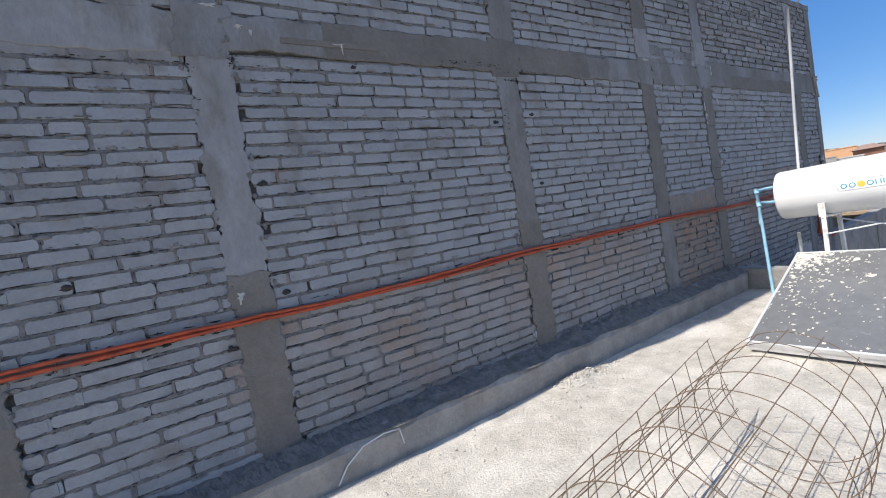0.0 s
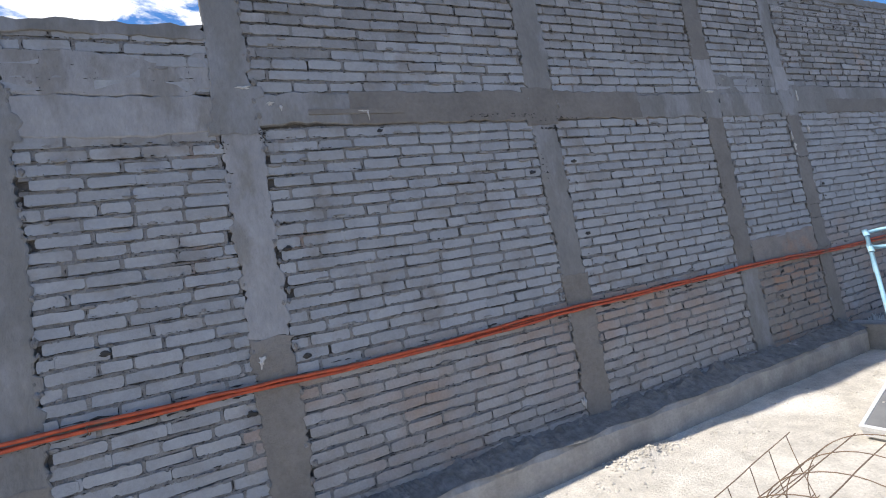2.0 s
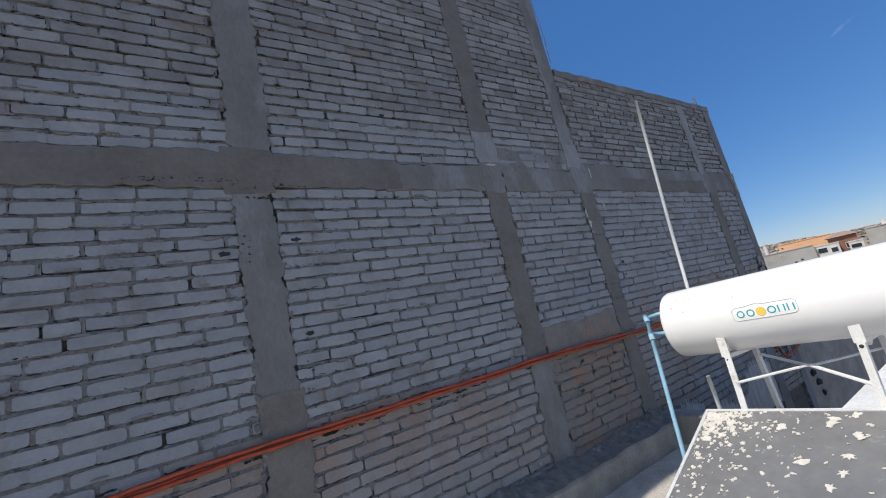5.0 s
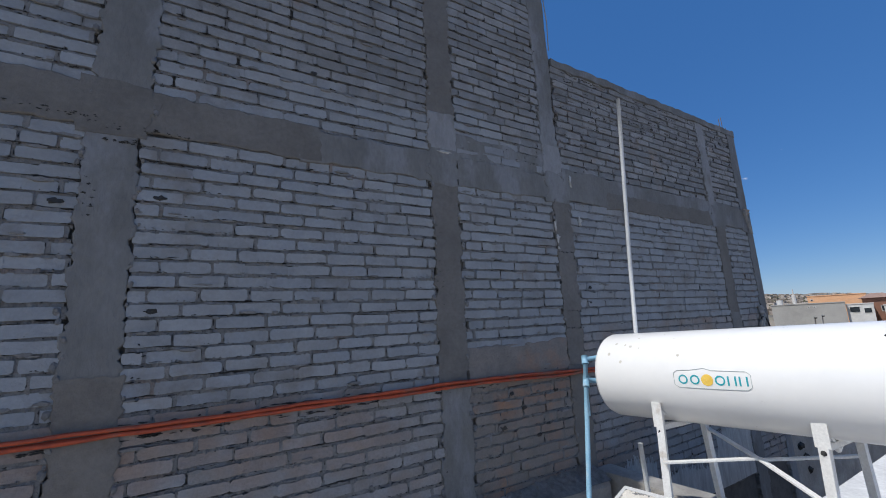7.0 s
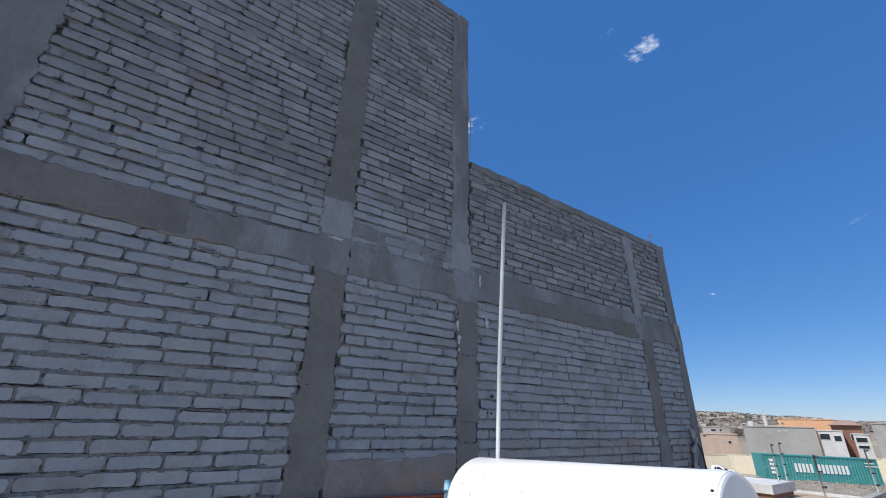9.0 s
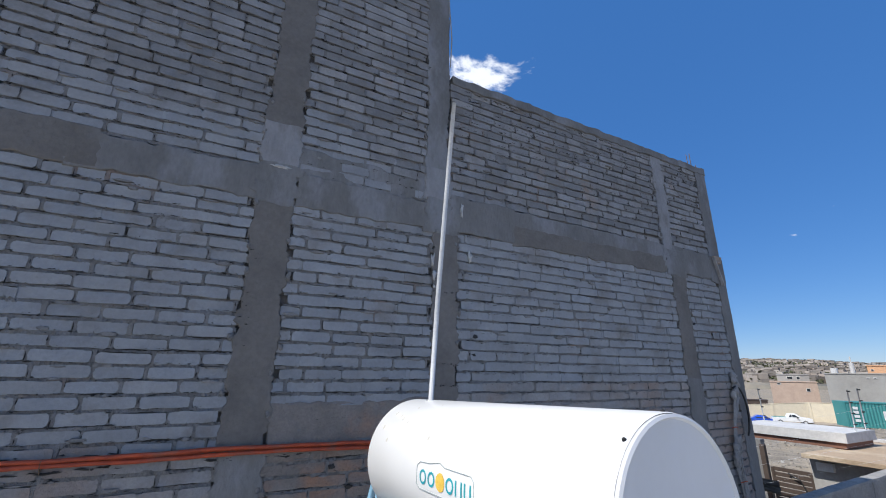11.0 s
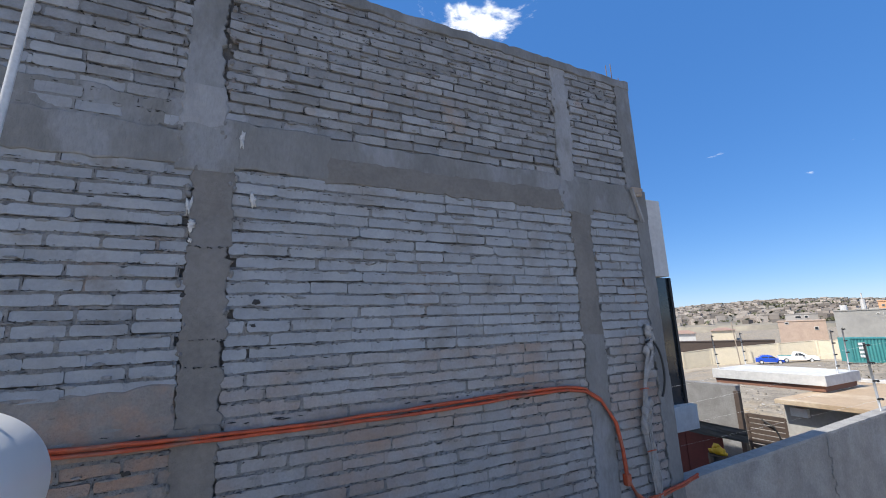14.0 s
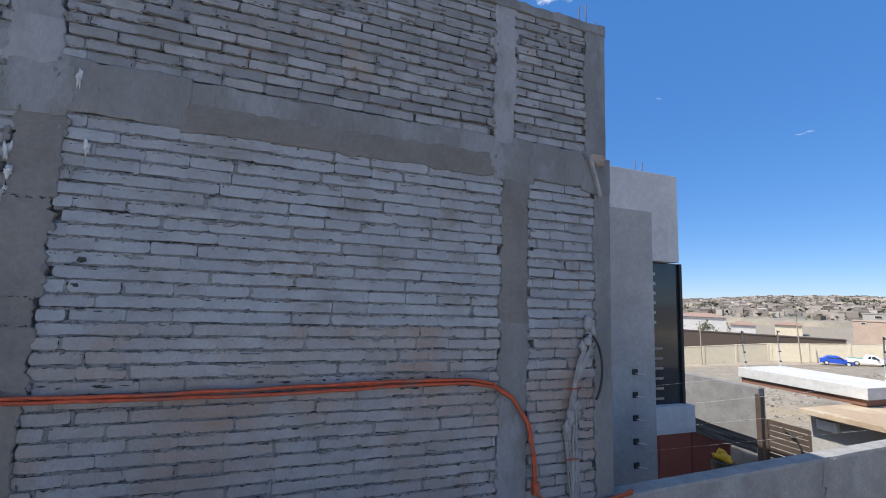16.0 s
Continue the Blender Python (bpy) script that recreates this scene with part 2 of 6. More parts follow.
M_PINK_BRICK = material("pale_brick", (0.50, 0.38, 0.30), (0.44, 0.33, 0.26), 1.2, 0.95, 0.01, 8)
M_ORANGE_WALL = material("apricot_paint", (0.72, 0.42, 0.24), (0.68, 0.38, 0.21), 0.8, 0.9)
M_BROWN_WALL = material("red_brown_paint", (0.25, 0.125, 0.085), (0.21, 0.108, 0.075), 0.8, 0.9)
M_OLD_BRICK = material("old_brick", (0.26, 0.19, 0.145), (0.20, 0.145, 0.11), 0.5, 0.95, third=(0.34, 0.28, 0.22), third_scale=0.2, third_at=(0.5, 0.62))
M_BAY = material("interior_shade", (0.05, 0.035, 0.028), (0.065, 0.045, 0.035), 1, 0.9)
M_WHITE_WALL = material("white_wall_paint", (0.60, 0.59, 0.57), (0.52, 0.51, 0.49), 1.0, 0.85, 0.003, 20)
M_TILE_ROOF = material("dull_roof_tile", (0.36, 0.24, 0.18), (0.30, 0.20, 0.16), 1.4, 0.9)
M_TAN = material("tan_roof_screed", (0.43, 0.32, 0.215), (0.38, 0.285, 0.19), 1.6, 0.95, 0.006, 20, third=(0.53, 0.43, 0.31), third_scale=0.8, third_at=(0.55, 0.7))
M_MAROON = material("maroon_sheet_metal", (0.19, 0.045, 0.04), (0.16, 0.04, 0.035), 2, 0.5)
M_CLOTH = material("dark_shade_cloth", (0.12, 0.12, 0.115), (0.09, 0.09, 0.09), 8, 0.95)
M_BAG = material("yellow_plastic", (0.80, 0.50, 0.03), (0.72, 0.42, 0.03), 12, 0.45)
M_SLAT = material("brown_slat", (0.075, 0.055, 0.045), (0.095, 0.07, 0.055), 6, 0.6)
M_CAR_WHITE = material("white_car_paint", (0.80, 0.80, 0.79), (0.77, 0.77, 0.76), 3, 0.5, specular=0.25)
M_CAR_BLUE = material("blue_car_paint", (0.02, 0.09, 0.55), (0.02, 0.08, 0.50), 3, 0.25, coat=0.6)
M_WINDOW = material("tinted_window", (0.02, 0.025, 0.03), (0.03, 0.035, 0.04), 2, 0.08, specular=0.6)
M_TYRE = material("tyre", (0.025, 0.025, 0.025), (0.035, 0.035, 0.035), 20, 0.85)
M_FOLIAGE = material("dusty_foliage", (0.075, 0.085, 0.045), (0.11, 0.105, 0.06), 3, 0.9, vary=0.35)
M_HILL = material("dry_hillside", (0.20, 0.18, 0.148), (0.14, 0.132, 0.11), 0.035, 0.98, third=(0.30, 0.265, 0.205), third_scale=0.012, third_at=(0.48, 0.6))
M_HOUSES = material("hill_house_paint", (0.37, 0.33, 0.29), (0.26, 0.22, 0.19), 0.02, 0.9, vary=0.6)


# ---- mesh helpers ----
def link_mesh(name, bm, mat, smooth=False):
    me = bpy.data.meshes.new(name)
    bm.normal_update()
    bm.to_mesh(me)
    bm.free()
    for m in mat if isinstance(mat, (list, tuple)) else [mat]:
        me.materials.append(m)
    if smooth:
        for p in me.polygons:
            p.use_smooth = True
    return new(name, me)


def part(name, bm, mat, parent=None, label="", smooth=False):
    ob = link_mesh(name, bm, mat, smooth)
    if parent:
        ob.parent = parent
        ob.matrix_parent_inverse = parent.matrix_basis.inverted()
    if label:
        ob["label"] = label
    return ob


def empty(name, label, category, at=(0, 0, 0), group="", kind=""):
    ob = new(name)
    ob.matrix_basis = Matrix.Translation(at)
    return tagged(ob, label, category, group, kind)


def box(a, b, bevel=0.0, bm=None, m=None):
    bm = bm or bmesh.new()
    a, b = Vector(a), Vector(b)
    g = bmesh.ops.create_cube(bm, size=1.0)["verts"]
    bmesh.ops.transform(bm, verts=g, matrix=Matrix.Translation((a + b) / 2) @ Matrix.Diagonal((*[max(abs(q), 1e-4) for q in (b - a)], 1)))
    if bevel:
        e = list({e for v in g for e in v.link_edges})
        bmesh.ops.bevel(bm, geom=e, offset=bevel, segments=2, profile=0.7, affect="EDGES", clamp_overlap=True)
    if m is not None:
        bmesh.ops.transform(bm, verts=bm.verts[:], matrix=m)
    return bm


def tube(points, r, seg=8, bm=None, closed=False, caps=True):
    """A round tube swept along points."""
    bm = bm or bmesh.new()
    pts = [Vector(p) for p in points]
    rings, up = [], Vector((0.12, 0.31, 0.94)).normalized()
    count = len(pts)
    for i, p in enumerate(pts):
        a = pts[(i - 1) % count] if closed or i else p
        b = pts[(i + 1) % count] if closed or i < count - 1 else p
        d = (b - a).normalized()
        s = d.cross(up)
        if s.length < 0.05:
            s = d.cross(Vector((1, 0, 0)))
        s.normalize()
        t = s.cross(d)
        rings.append([bm.verts.new(p + r * (math.cos(k) * s + math.sin(k) * t)) for k in [2 * math.pi * q / seg for q in range(seg)]])
    for i in range(count if closed else count - 1):
        u, v = rings[i], rings[(i + 1) % count]
        for q in range(seg):
            bm.faces.new((u[q], u[(q + 1) % seg], v[(q + 1) % seg], v[q]))
    if caps and not closed:
        bm.faces.new(rings[0])
        bm.faces.new(rings[-1][::-1])
    return bm


def beam_between(a, b, w, h, bevel=0.003, bm=None):
    """A square bar from a to b."""
    bm = bm or bmesh.new()
    a, b = Vector(a), Vector(b)
    d = b - a
    rot = d.to_track_quat("Z", "Y").to_matrix().to_4x4()
    tmp = box((-w / 2, -h / 2, 0), (w / 2, h / 2, d.length), bevel)
    bmesh.ops.transform(tmp, verts=tmp.verts[:], matrix=Matrix.Translation(a) @ rot)
    me = bpy.data.meshes.new("t")
    tmp.to_mesh(me)
    tmp.free()
    bm.from_mesh(me)
    bpy.data.meshes.remove(me)
    return bm


def lump(bm, at, size, squash=1.0, rough=0.3, sub=1):
    g = bmesh.ops.create_icosphere(bm, subdivisions=sub, radius=1.0)["verts"]
    seed = Vector((random.uniform(0, 99), random.uniform(0, 99), 0))
    for v in g:
        k = 1 + rough * noise.noise(v.co * 1.6 + seed)
        v.co = Vector(at) + Vector((v.co.x * size * k, v.co.y * size * k, v.co.z * size * k * squash))


def wobble(bm, amount, scale, keep=None):
    for v in bm.verts:
        if keep and keep(v.co):
            continue
        q = v.co * scale
        v.co += amount * Vector((noise.noise(q), noise.noise(q + Vector((31, 0, 0))), noise.noise(q + Vector((0, 47, 0)))))


# ---- the ground far below and the roof ----
GROUND = -3.4


def grid_sheet(x0, x1, y0, y1, nx, ny, height):
    bm = bmesh.new()
    rows = [[bm.verts.new((x0 + (x1 - x0) * i / nx, y0 + (y1 - y0) * j / ny, height(x0 + (x1 - x0) * i / nx, y0 + (y1 - y0) * j / ny)))
             for i in range(nx + 1)] for j in range(ny + 1)]
    for j in range(ny):
        for i in range(nx):
            bm.faces.new((rows[j][i], rows[j][i + 1], rows[j + 1][i + 1], rows[j + 1][i]))
    return bm


EYE0 = Vector((5.76, -0.16, 1.72))


def bearing(az, dist, z=0.0):
    a = radians(az)
    return Vector((EYE0.x + dist * math.cos(a), EYE0.y + dist * math.sin(a), z))


ROAD_LINE = ((-60, 78, -4.6), (-35, 80, -4.6), (-15, 82, -4.6), (0, 86, -4.6), (11, 92, -4.9), (23, 97, -5.6), (32, 95, -6.8), (41, 89, -8.4), (52, 84, -9.0), (75, 80, -9.0))


def road_at(az):
    """Distance and height of the road wall's foot in one direction."""
    az = max(ROAD_LINE[0][0], min(ROAD_LINE[-1][0], az))
    for (a0, d0, z0), (a1, d1, z1) in zip(ROAD_LINE, ROAD_LINE[1:]):
        if az <= a1:
            f = (az - a0) / (a1 - a0)
            return d0 + (d1 - d0) * f, z0 + (z1 - z0) * f


def ground_z(x, y):
    """The lot is level, then falls to the road."""
    dx, dy = x - EYE0.x, y - EYE0.y
    d, az = math.hypot(dx, dy), math.degrees(math.atan2(dy, dx))
    dr, zr = road_at(az)
    start = 62 if az < 22 else max(30, 62 - 3.2 * (az - 22))
    f = max(0.0, min(1.0, (d - start) / (dr - 6 - start)))
    bumps = 0.12 * noise.noise(Vector((x * 0.3, y * 0.3, 0))) + 0.3 * max(0, noise.noise(Vector((x * 0.09, y * 0.09, 5))))
    return GROUND + (zr - GROUND) * f + (bumps if 26 < d < 74 and -40 < az < 24 else 0.0)


bm = bmesh.new()
steps = [-180 + 10 * i for i in range(13)] + [-50 + i for i in range(111)] + [70 + 10 * i for i in range(12)]
ring_d = [1, 8, 16, 22, 26] + list(range(28, 104, 2)) + [115, 140, 200, 330, 700, 1500, 3000]
rows = [[bm.verts.new((*bearing(a, d).xy, ground_z(*bearing(a, d).xy))) for a in steps[:-1]] for d in ring_d]
for u, v in zip(rows, rows[1:]):
    for i in range(len(u)):
        bm.faces.new((u[i], v[i], v[(i + 1) % len(u)], u[(i + 1) % len(u)]))
bm.faces.new(rows[0])
tagged(part("ground", bm, M_EARTH, smooth=True), "dry brown earth of a vacant lot", "ground", kind="structure")

bm = grid_sheet(-40, 60, 0, 5, 100, 4, lambda u, v: 0)
for v in bm.verts:
    d, z = road_at(v.co.x)
    p = bearing(v.co.x, d - 1.2 - v.co.y)
    v.co = Vector((p.x, p.y, ground_z(p.x, p.y) + 0.05))
tagged(part("road", bm, M_ROAD, smooth=True), "pale dusty road along the cream wall", "road", kind="structure")


def roof_z(x, y):
    z = 0.010 * noise.noise(Vector((x * 1.3, y * 1.3, 0))) + 0.005 * noise.noise(Vector((x * 5, y * 5, 3))) + 0.0025 * noise.noise(Vector((x * 17, y * 17, 3)))
    z += 0.075 * math.exp(-((x - 2.68) / 0.26) ** 2 - ((y - 2.70) / 0.085) ** 2) * (0.75 + 0.5 * noise.noise(Vector((x * 9, y * 9, 1))))
    return z + 0.035 * max(0.0, 1 - abs(y - 2.62) / 0.25) * max(0, noise.noise(Vector((x * 1.9, 7, 0))) + 0.2)


bm = grid_sheet(-6.0, 6.56, -3.2, 3.02, 250, 125, roof_z)
tagged(part("floor", bm, M_ROOF, smooth=True), "rough pale sunlit concrete roof floor", "floor", kind="structure")
bm = box((-6.0, -3.2, GROUND), (6.54, 3.0, -0.06))
tagged(part("roof_slab", bm, M_RENDER), "grey rendered block of the house under the roof", "building", kind="structure")
bm = box((6.55, -3.2, GROUND), (9.6, 1.62, 0.22), 0.02)
wobble(bm, 0.01, 2.0)
tagged(part("floor_white", bm, M_LIME), "raised limewashed roof beyond the tank", "floor", kind="structure")

# low ledge that closes the roof
bm = bmesh.new()
box((6.36, 1.62, -0.02), (6.56, 2.995, 0.29), 0.02, bm)
bmesh.ops.subdivide_edges(bm, edges=bm.edges[:], cuts=3, use_grid_fill=True)
wobble(bm, 0.02, 5)
tagged(part("roof_ledge", bm, M_KERB), "crumbling concrete ledge at the roof's end", "ledge", kind="structure")

# kerb along the foot of the wall
bm = bmesh.new()
prof = [(2.80, -0.03), (2.79, 0.10), (2.785, 0.215), (2.81, 0.255), (2.90, 0.275), (3.04, 0.28)]
rings = []
for i in range(210):
    x = -6.0 + i * 0.06
    row = []
    for j, (y, z) in enumerate(prof):
        q = Vector((x * 2.2, y * 4, z * 4))
        dy = 0.013 * noise.noise(q) + 0.010 * noise.noise(q * 4)
        dz = 0.02 * noise.noise(q + Vector((0, 9, 0))) + 0.01 * noise.noise(q * 5)
        row.append(bm.verts.new((x, y + (dy if j < 5 else 0), z + (dz if j else 0))))
    rings.append(row)
for a, b in zip(rings, rings[1:]):
    if a[0].co.x > 6.3:
        break
    for j in range(len(prof) - 1):
        bm.faces.new((a[j], b[j], b[j + 1], a[j + 1]))
tagged(part("kerb", bm, M_KERB), "rough broken concrete kerb along the wall", "kerb", kind="structure")

# mortar droppings heaped on the kerb against the wall
bm = bmesh.new()
rows = []
for i in range(640):
    x = -2.0 + i * 0.013
    heap = 0.036 + 0.09 * max(0.0, noise.noise(Vector((x * 0.9, 3, 8))) + 0.15) + (0.05 if 2.75 < x < 5.0 else 0.0)
    row = []
    for k in range(9):
        f = k / 8
        lumpy = 0.5 + 0.7 * noise.noise(Vector((x * 7, f * 3, 2))) + 0.5 * noise.noise(Vector((x * 21, f * 8, 4)))
        row.append(bm.verts.new((x, 3.012 - 0.235 * f * (1 + 0.25 * noise.noise(Vector((x * 3, 0, 6)))), 0.280 + max(-0.012, heap * (1 - f) * lumpy + 0.016 * (1 - f * f) * (1 + noise.noise(Vector((x * 40, f * 14, 1))))) - 0.02 * f)))
    rows.append(row)
for u, v in zip(rows, rows[1:]):
    for k in range(8):
        bm.faces.new((u[k], u[k + 1], v[k + 1], v[k]))
tagged(part("mortar_droppings", bm, M_DROPPING), "grey lumpy mortar droppings heaped on the kerb", "rubble", kind="stuff")

# ---- the brick wall ----
WALL_Y, PITCH, TOP = 3.0, 0.0855, 6.86
bm = bmesh.new()
for x0, x1, z1 in ((-6.0, -0.05, 3.60), (-0.05, 6.31, TOP), (6.31, 10.53, 4.57)):
    box((x0, 3.034, GROUND if x1 > 6 else -0.5), (x1, 3.21, z1), 0, bm)
wall = part("wall_north", bm, M_CREVICE)
tagged(wall, "tall bare wall of grey washed bricks between concrete columns", "wall", kind="structure")
bm = box((-6.0, 3.22, GROUND), (10.5, 12.0, 3.4))
box((0.0, 3.22, 3.41), (6.28, 12.0, 6.6), 0, bm)
box((6.29, 3.22, 3.41), (10.5, 12.0, 4.4), 0, bm)
tagged(part("wall_back", bm, M_RENDER), "plain grey body of the neighbouring house", "building", kind="structure")

brick_rng = random.Random(4)


RUNS = (0.0, 0.055, 0.34, 0.66, 0.945, 1.0)


def ragged_outline(a, b, hh, rng, rag, corner):
    """Worn outline of 14 points with rounded corners, anticlockwise from the lower left."""
    j = lambda q: rng.uniform(-q, q)
    at = lambda k: a + (b - a) * RUNS[k] + (j(0.006) if 1 < k < 4 else 0)
    cut = lambda k: corner * rng.uniform(0.1, 1.5) if k in (0, 5) else 0
    low = [(at(k), -hh + j(rag) + cut(k)) for k in range(6)]
    top = [(at(k), hh + j(rag) - cut(k)) for k in range(5, -1, -1)]
    return low + [(b + 0.003 + j(0.003), j(0.01))] + top + [(a - 0.003 + j(0.003), j(0.01))]


def brick_shape(length, height, rng):
    """A worn brick: front outline, then the same outline set back."""
    hl, hh = length / 2, height / 2
    pts = ragged_outline(-hl, hl, hh, rng, 0.0036, 0.0075)
    tilt, turn = rng.uniform(-0.003, 0.003), rng.uniform(-0.003, 0.003)
    front = [(x * 0.99, tilt * z / hh + turn * x / hl, z * 0.96) for x, z in pts]
    return front + [(x, 0.05, z) for x, z in pts]


def joint_shape(height, rng):
    """Washed-over mortar between two brick ends, nearly flush."""
    pts = ragged_outline(-0.014 + rng.uniform(-0.006, 0.006), 0.014 + rng.uniform(-0.006, 0.006), height / 2, rng, 0.004, 0.0)
    pts = [(max(-0.022, min(0.022, x)), z) for x, z in pts]
    return [(x, 0.0, z) for x, z in pts] + [(x, 0.05, z) for x, z in pts]


BRICK_FACES = [tuple(range(14))] + [(k, k + 14, (k + 1) % 14 + 14, (k + 1) % 14) for k in range(14)]


def fill(x0, x1, z0, z1, rng, short=0.0):
    """Bricks of one panel: centre x, centre z, length, height."""
    out = []
    rows = max(1, round((z1 - z0) / PITCH))
    p = (z1 - z0) / rows
    for r in range(rows):
        z = z0 + (r + 0.5) * p
        x = x0 - rng.uniform(0.0, 0.03) - (0.145 if r % 2 else 0.0) + rng.uniform(-0.05, 0.05)
        while x < x1:
            length = rng.uniform(0.235, 0.275) - short
            if rng.random() < 0.06:
                length *= 0.6
            a, b = max(x, x0 - 0.01), min(x + length, x1 + 0.01)
            if b - a > 0.05:
                zz = z + 0.006 * noise.noise(Vector(((a + b) * 0.6, z * 3, 2))) + rng.uniform(-0.003, 0.003)
                out.append(((a + b) / 2, zz, b - a, p - (rng.uniform(0.010, 0.018) if x0 > 6.4 and z0 < 1 else rng.uniform(0.014, 0.022))))
            x += length + rng.uniform(0.012, 0.024)
    return out


# columns: left and right edge below and above the beam
COLS = ((-1.42, -1.10, -1.40, -1.12), (-0.045, 0.215, -0.05, 0.195), (2.435, 2.71, 2.455, 2.745), (4.705, 4.985, 4.705, 4.975), (6.15, 6.405, 6.075, 6.33), (9.425, 9.70, 9.34, 9.55), (10.38, 10.575, 10.29, 10.53))
BEAM = (2.915, 3.175)
panels = []
edges_low = [(-6.0, COLS[0][0])] + [(a[1], b[0]) for a, b in zip(COLS, COLS[1:])]
edges_up = [(-6.0, COLS[0][2])] + [(a[3], b[2]) for a, b in zip(COLS, COLS[1:])]
tops = (3.60, 3.60, TOP, TOP, TOP, 4.50, 4.50)
for (a, b) in edges_low:
    panels.append((a, b, 0.275 if b < 6.4 else -0.35, BEAM[0], "low"))
for (a, b), t in zip(edges_up, tops):
    panels.append((a, b, BEAM[1] if b < 6.4 else 3.26, t, "up"))

uprights = []
single, joined = [], {"wash": ([], []), "raw": ([], []), "rust": ([], []), "patch": ([], [])}


def look_of(x, z, kind):
    n1 = noise.noise(Vector((x * 0.9, z * 1.3, 1)))
    if kind == "up":
        return "raw" if z > 3.55 + 0.35 * n1 or x > 6.4 else "wash"
    if 5.0 < x < 6.25 and z < 1.24:
        return "patch"
    if z < 1.24 + 0.12 * n1 and x > -0.1:
        return "rust"
    if z < 1.62 + 0.3 * n1 and x > 6.4:
        return "rust"
    return "wash"


def washed_over(x, z, kind):
    """Share of upright joints that the wash has closed."""
    if kind == "up":
        return 0.3 if z < 3.7 and x < 6.4 else 0.04
    if x > 6.4:
        return 0.72
    if 5.0 < x < 6.25:
        return 0.45
    return 0.4 if z < 1.2 else 0.1


def add_joined(key, shape, x, y, z):
    vs, fs = joined[key]
    base = len(vs)
    vs.extend((px + x, py + y, pz + z) for px, py, pz in shape)
    fs.extend(tuple(i + base for i in f) for f in BRICK_FACES)


for x0, x1, z0, z1, kind in panels:
    for x, z, length, height in fill(x0, x1, z0, z1, brick_rng, 0.02 if kind == "up" else 0.0):
        if 4.99 < x < 6.15 and 1.22 < z < 1.49 and kind == "low":
            continue
        y = WALL_Y + brick_rng.uniform(-0.004, 0.007) + (brick_rng.uniform(-0.006, 0.008) if kind == "up" and x > 6.4 else 0)
        key = look_of(x, z, kind)
        if brick_rng.random() < washed_over(x, z, kind) and x + length / 2 < x1 - 0.03:
            add_joined(key, joint_shape(height * brick_rng.uniform(0.75, 1.0), brick_rng), x + length / 2 + 0.007, WALL_Y + brick_rng.uniform(-0.001, 0.003), z + brick_rng.uniform(-0.003, 0.003))
        else:
            uprights.append((x + length / 2, z, 0.021, height))
        if 0.215 <= x <= 2.435 and z < BEAM[0] and len(single) < 290:
            single.append((x, y, z, length, height, key))
        else:
            add_joined(key, brick_shape(length, height, brick_rng), x, y, z)

# mortar beds with ragged edges
vs, fs = [], []
for x0, x1, z0, z1, kind in panels:
    rows = max(1, round((z1 - z0) / PITCH))
    p = (z1 - z0) / rows
    for r in range(rows + 1):
        zc = z0 + r * p
        steps = max(2, int((x1 - x0) / (0.016 if z0 < 5 else 0.035)))
        prev = None
        for i in range(steps + 1):
            x = x0 + (x1 - x0) * i / steps
            drift = 0.006 * noise.noise(Vector((x * 1.2, zc * 3, 2)))
            gap = 0.5 + 0.5 * noise.noise(Vector((x * 3.1, zc * 7, 4)))
            crack = max(0.0, 2.2 * noise.noise(Vector((x * 2.3, zc * 9, 9))) + (0.38 if kind == "up" and (x > 6.4 or zc > 3.7) else 0.12))
            up = 0.0125 - min(0.014, 0.0105 * crack * (0.3 + 1.1 * brick_rng.random())) + drift
            dn = -0.0135 + (0.007 * brick_rng.random() if gap > 0.62 else 0.0) + drift
            y = WALL_Y + 0.0025 + 0.005 * noise.noise(Vector((x * 5, zc * 11, 6))) + 0.010 * brick_rng.random()
            if gap > 0.84:
                y += 0.012
            if kind == "up" and (x > 6.4 or zc > 3.6):
                y += 0.007
            b = len(vs)
            vs.extend(((x, y + 0.002, zc + up), (x, y - 0.002, zc + dn), (x, 3.04, zc + up), (x, 3.04, zc + dn)))
            if prev is not None:
                fs.extend(((prev, b, b + 1, prev + 1), (prev + 2, b + 2, b, prev), (prev + 1, b + 1, b + 3, prev + 3)))
            prev = b
# upright joints, and smears of mortar dragged over the brick faces
for x, z, w, h in uprights:
    if brick_rng.random() < 0.985:
        a, b2 = x + brick_rng.uniform(-0.005, 0.001), x + w * brick_rng.uniform(0.9, 1.25)
        y = WALL_Y + brick_rng.uniform(0.0, 0.007)
        n = len(vs)
        for k in range(4):
            zz = z - h / 2 + h * k / 3
            vs.extend(((a + brick_rng.uniform(-0.002, 0.003), y, zz), (b2 + brick_rng.uniform(-0.004, 0.002), y, zz), (a, 3.04, zz), (b2, 3.04, zz)))
        for k in range(3):
            q = n + 4 * k
            fs.extend(((q, q + 1, q + 5, q + 4), (q + 2, q, q + 4, q + 6), (q + 1, q + 3, q + 7, q + 5)))
bed_vs, bed_fs, vs, fs = vs, fs, [], []
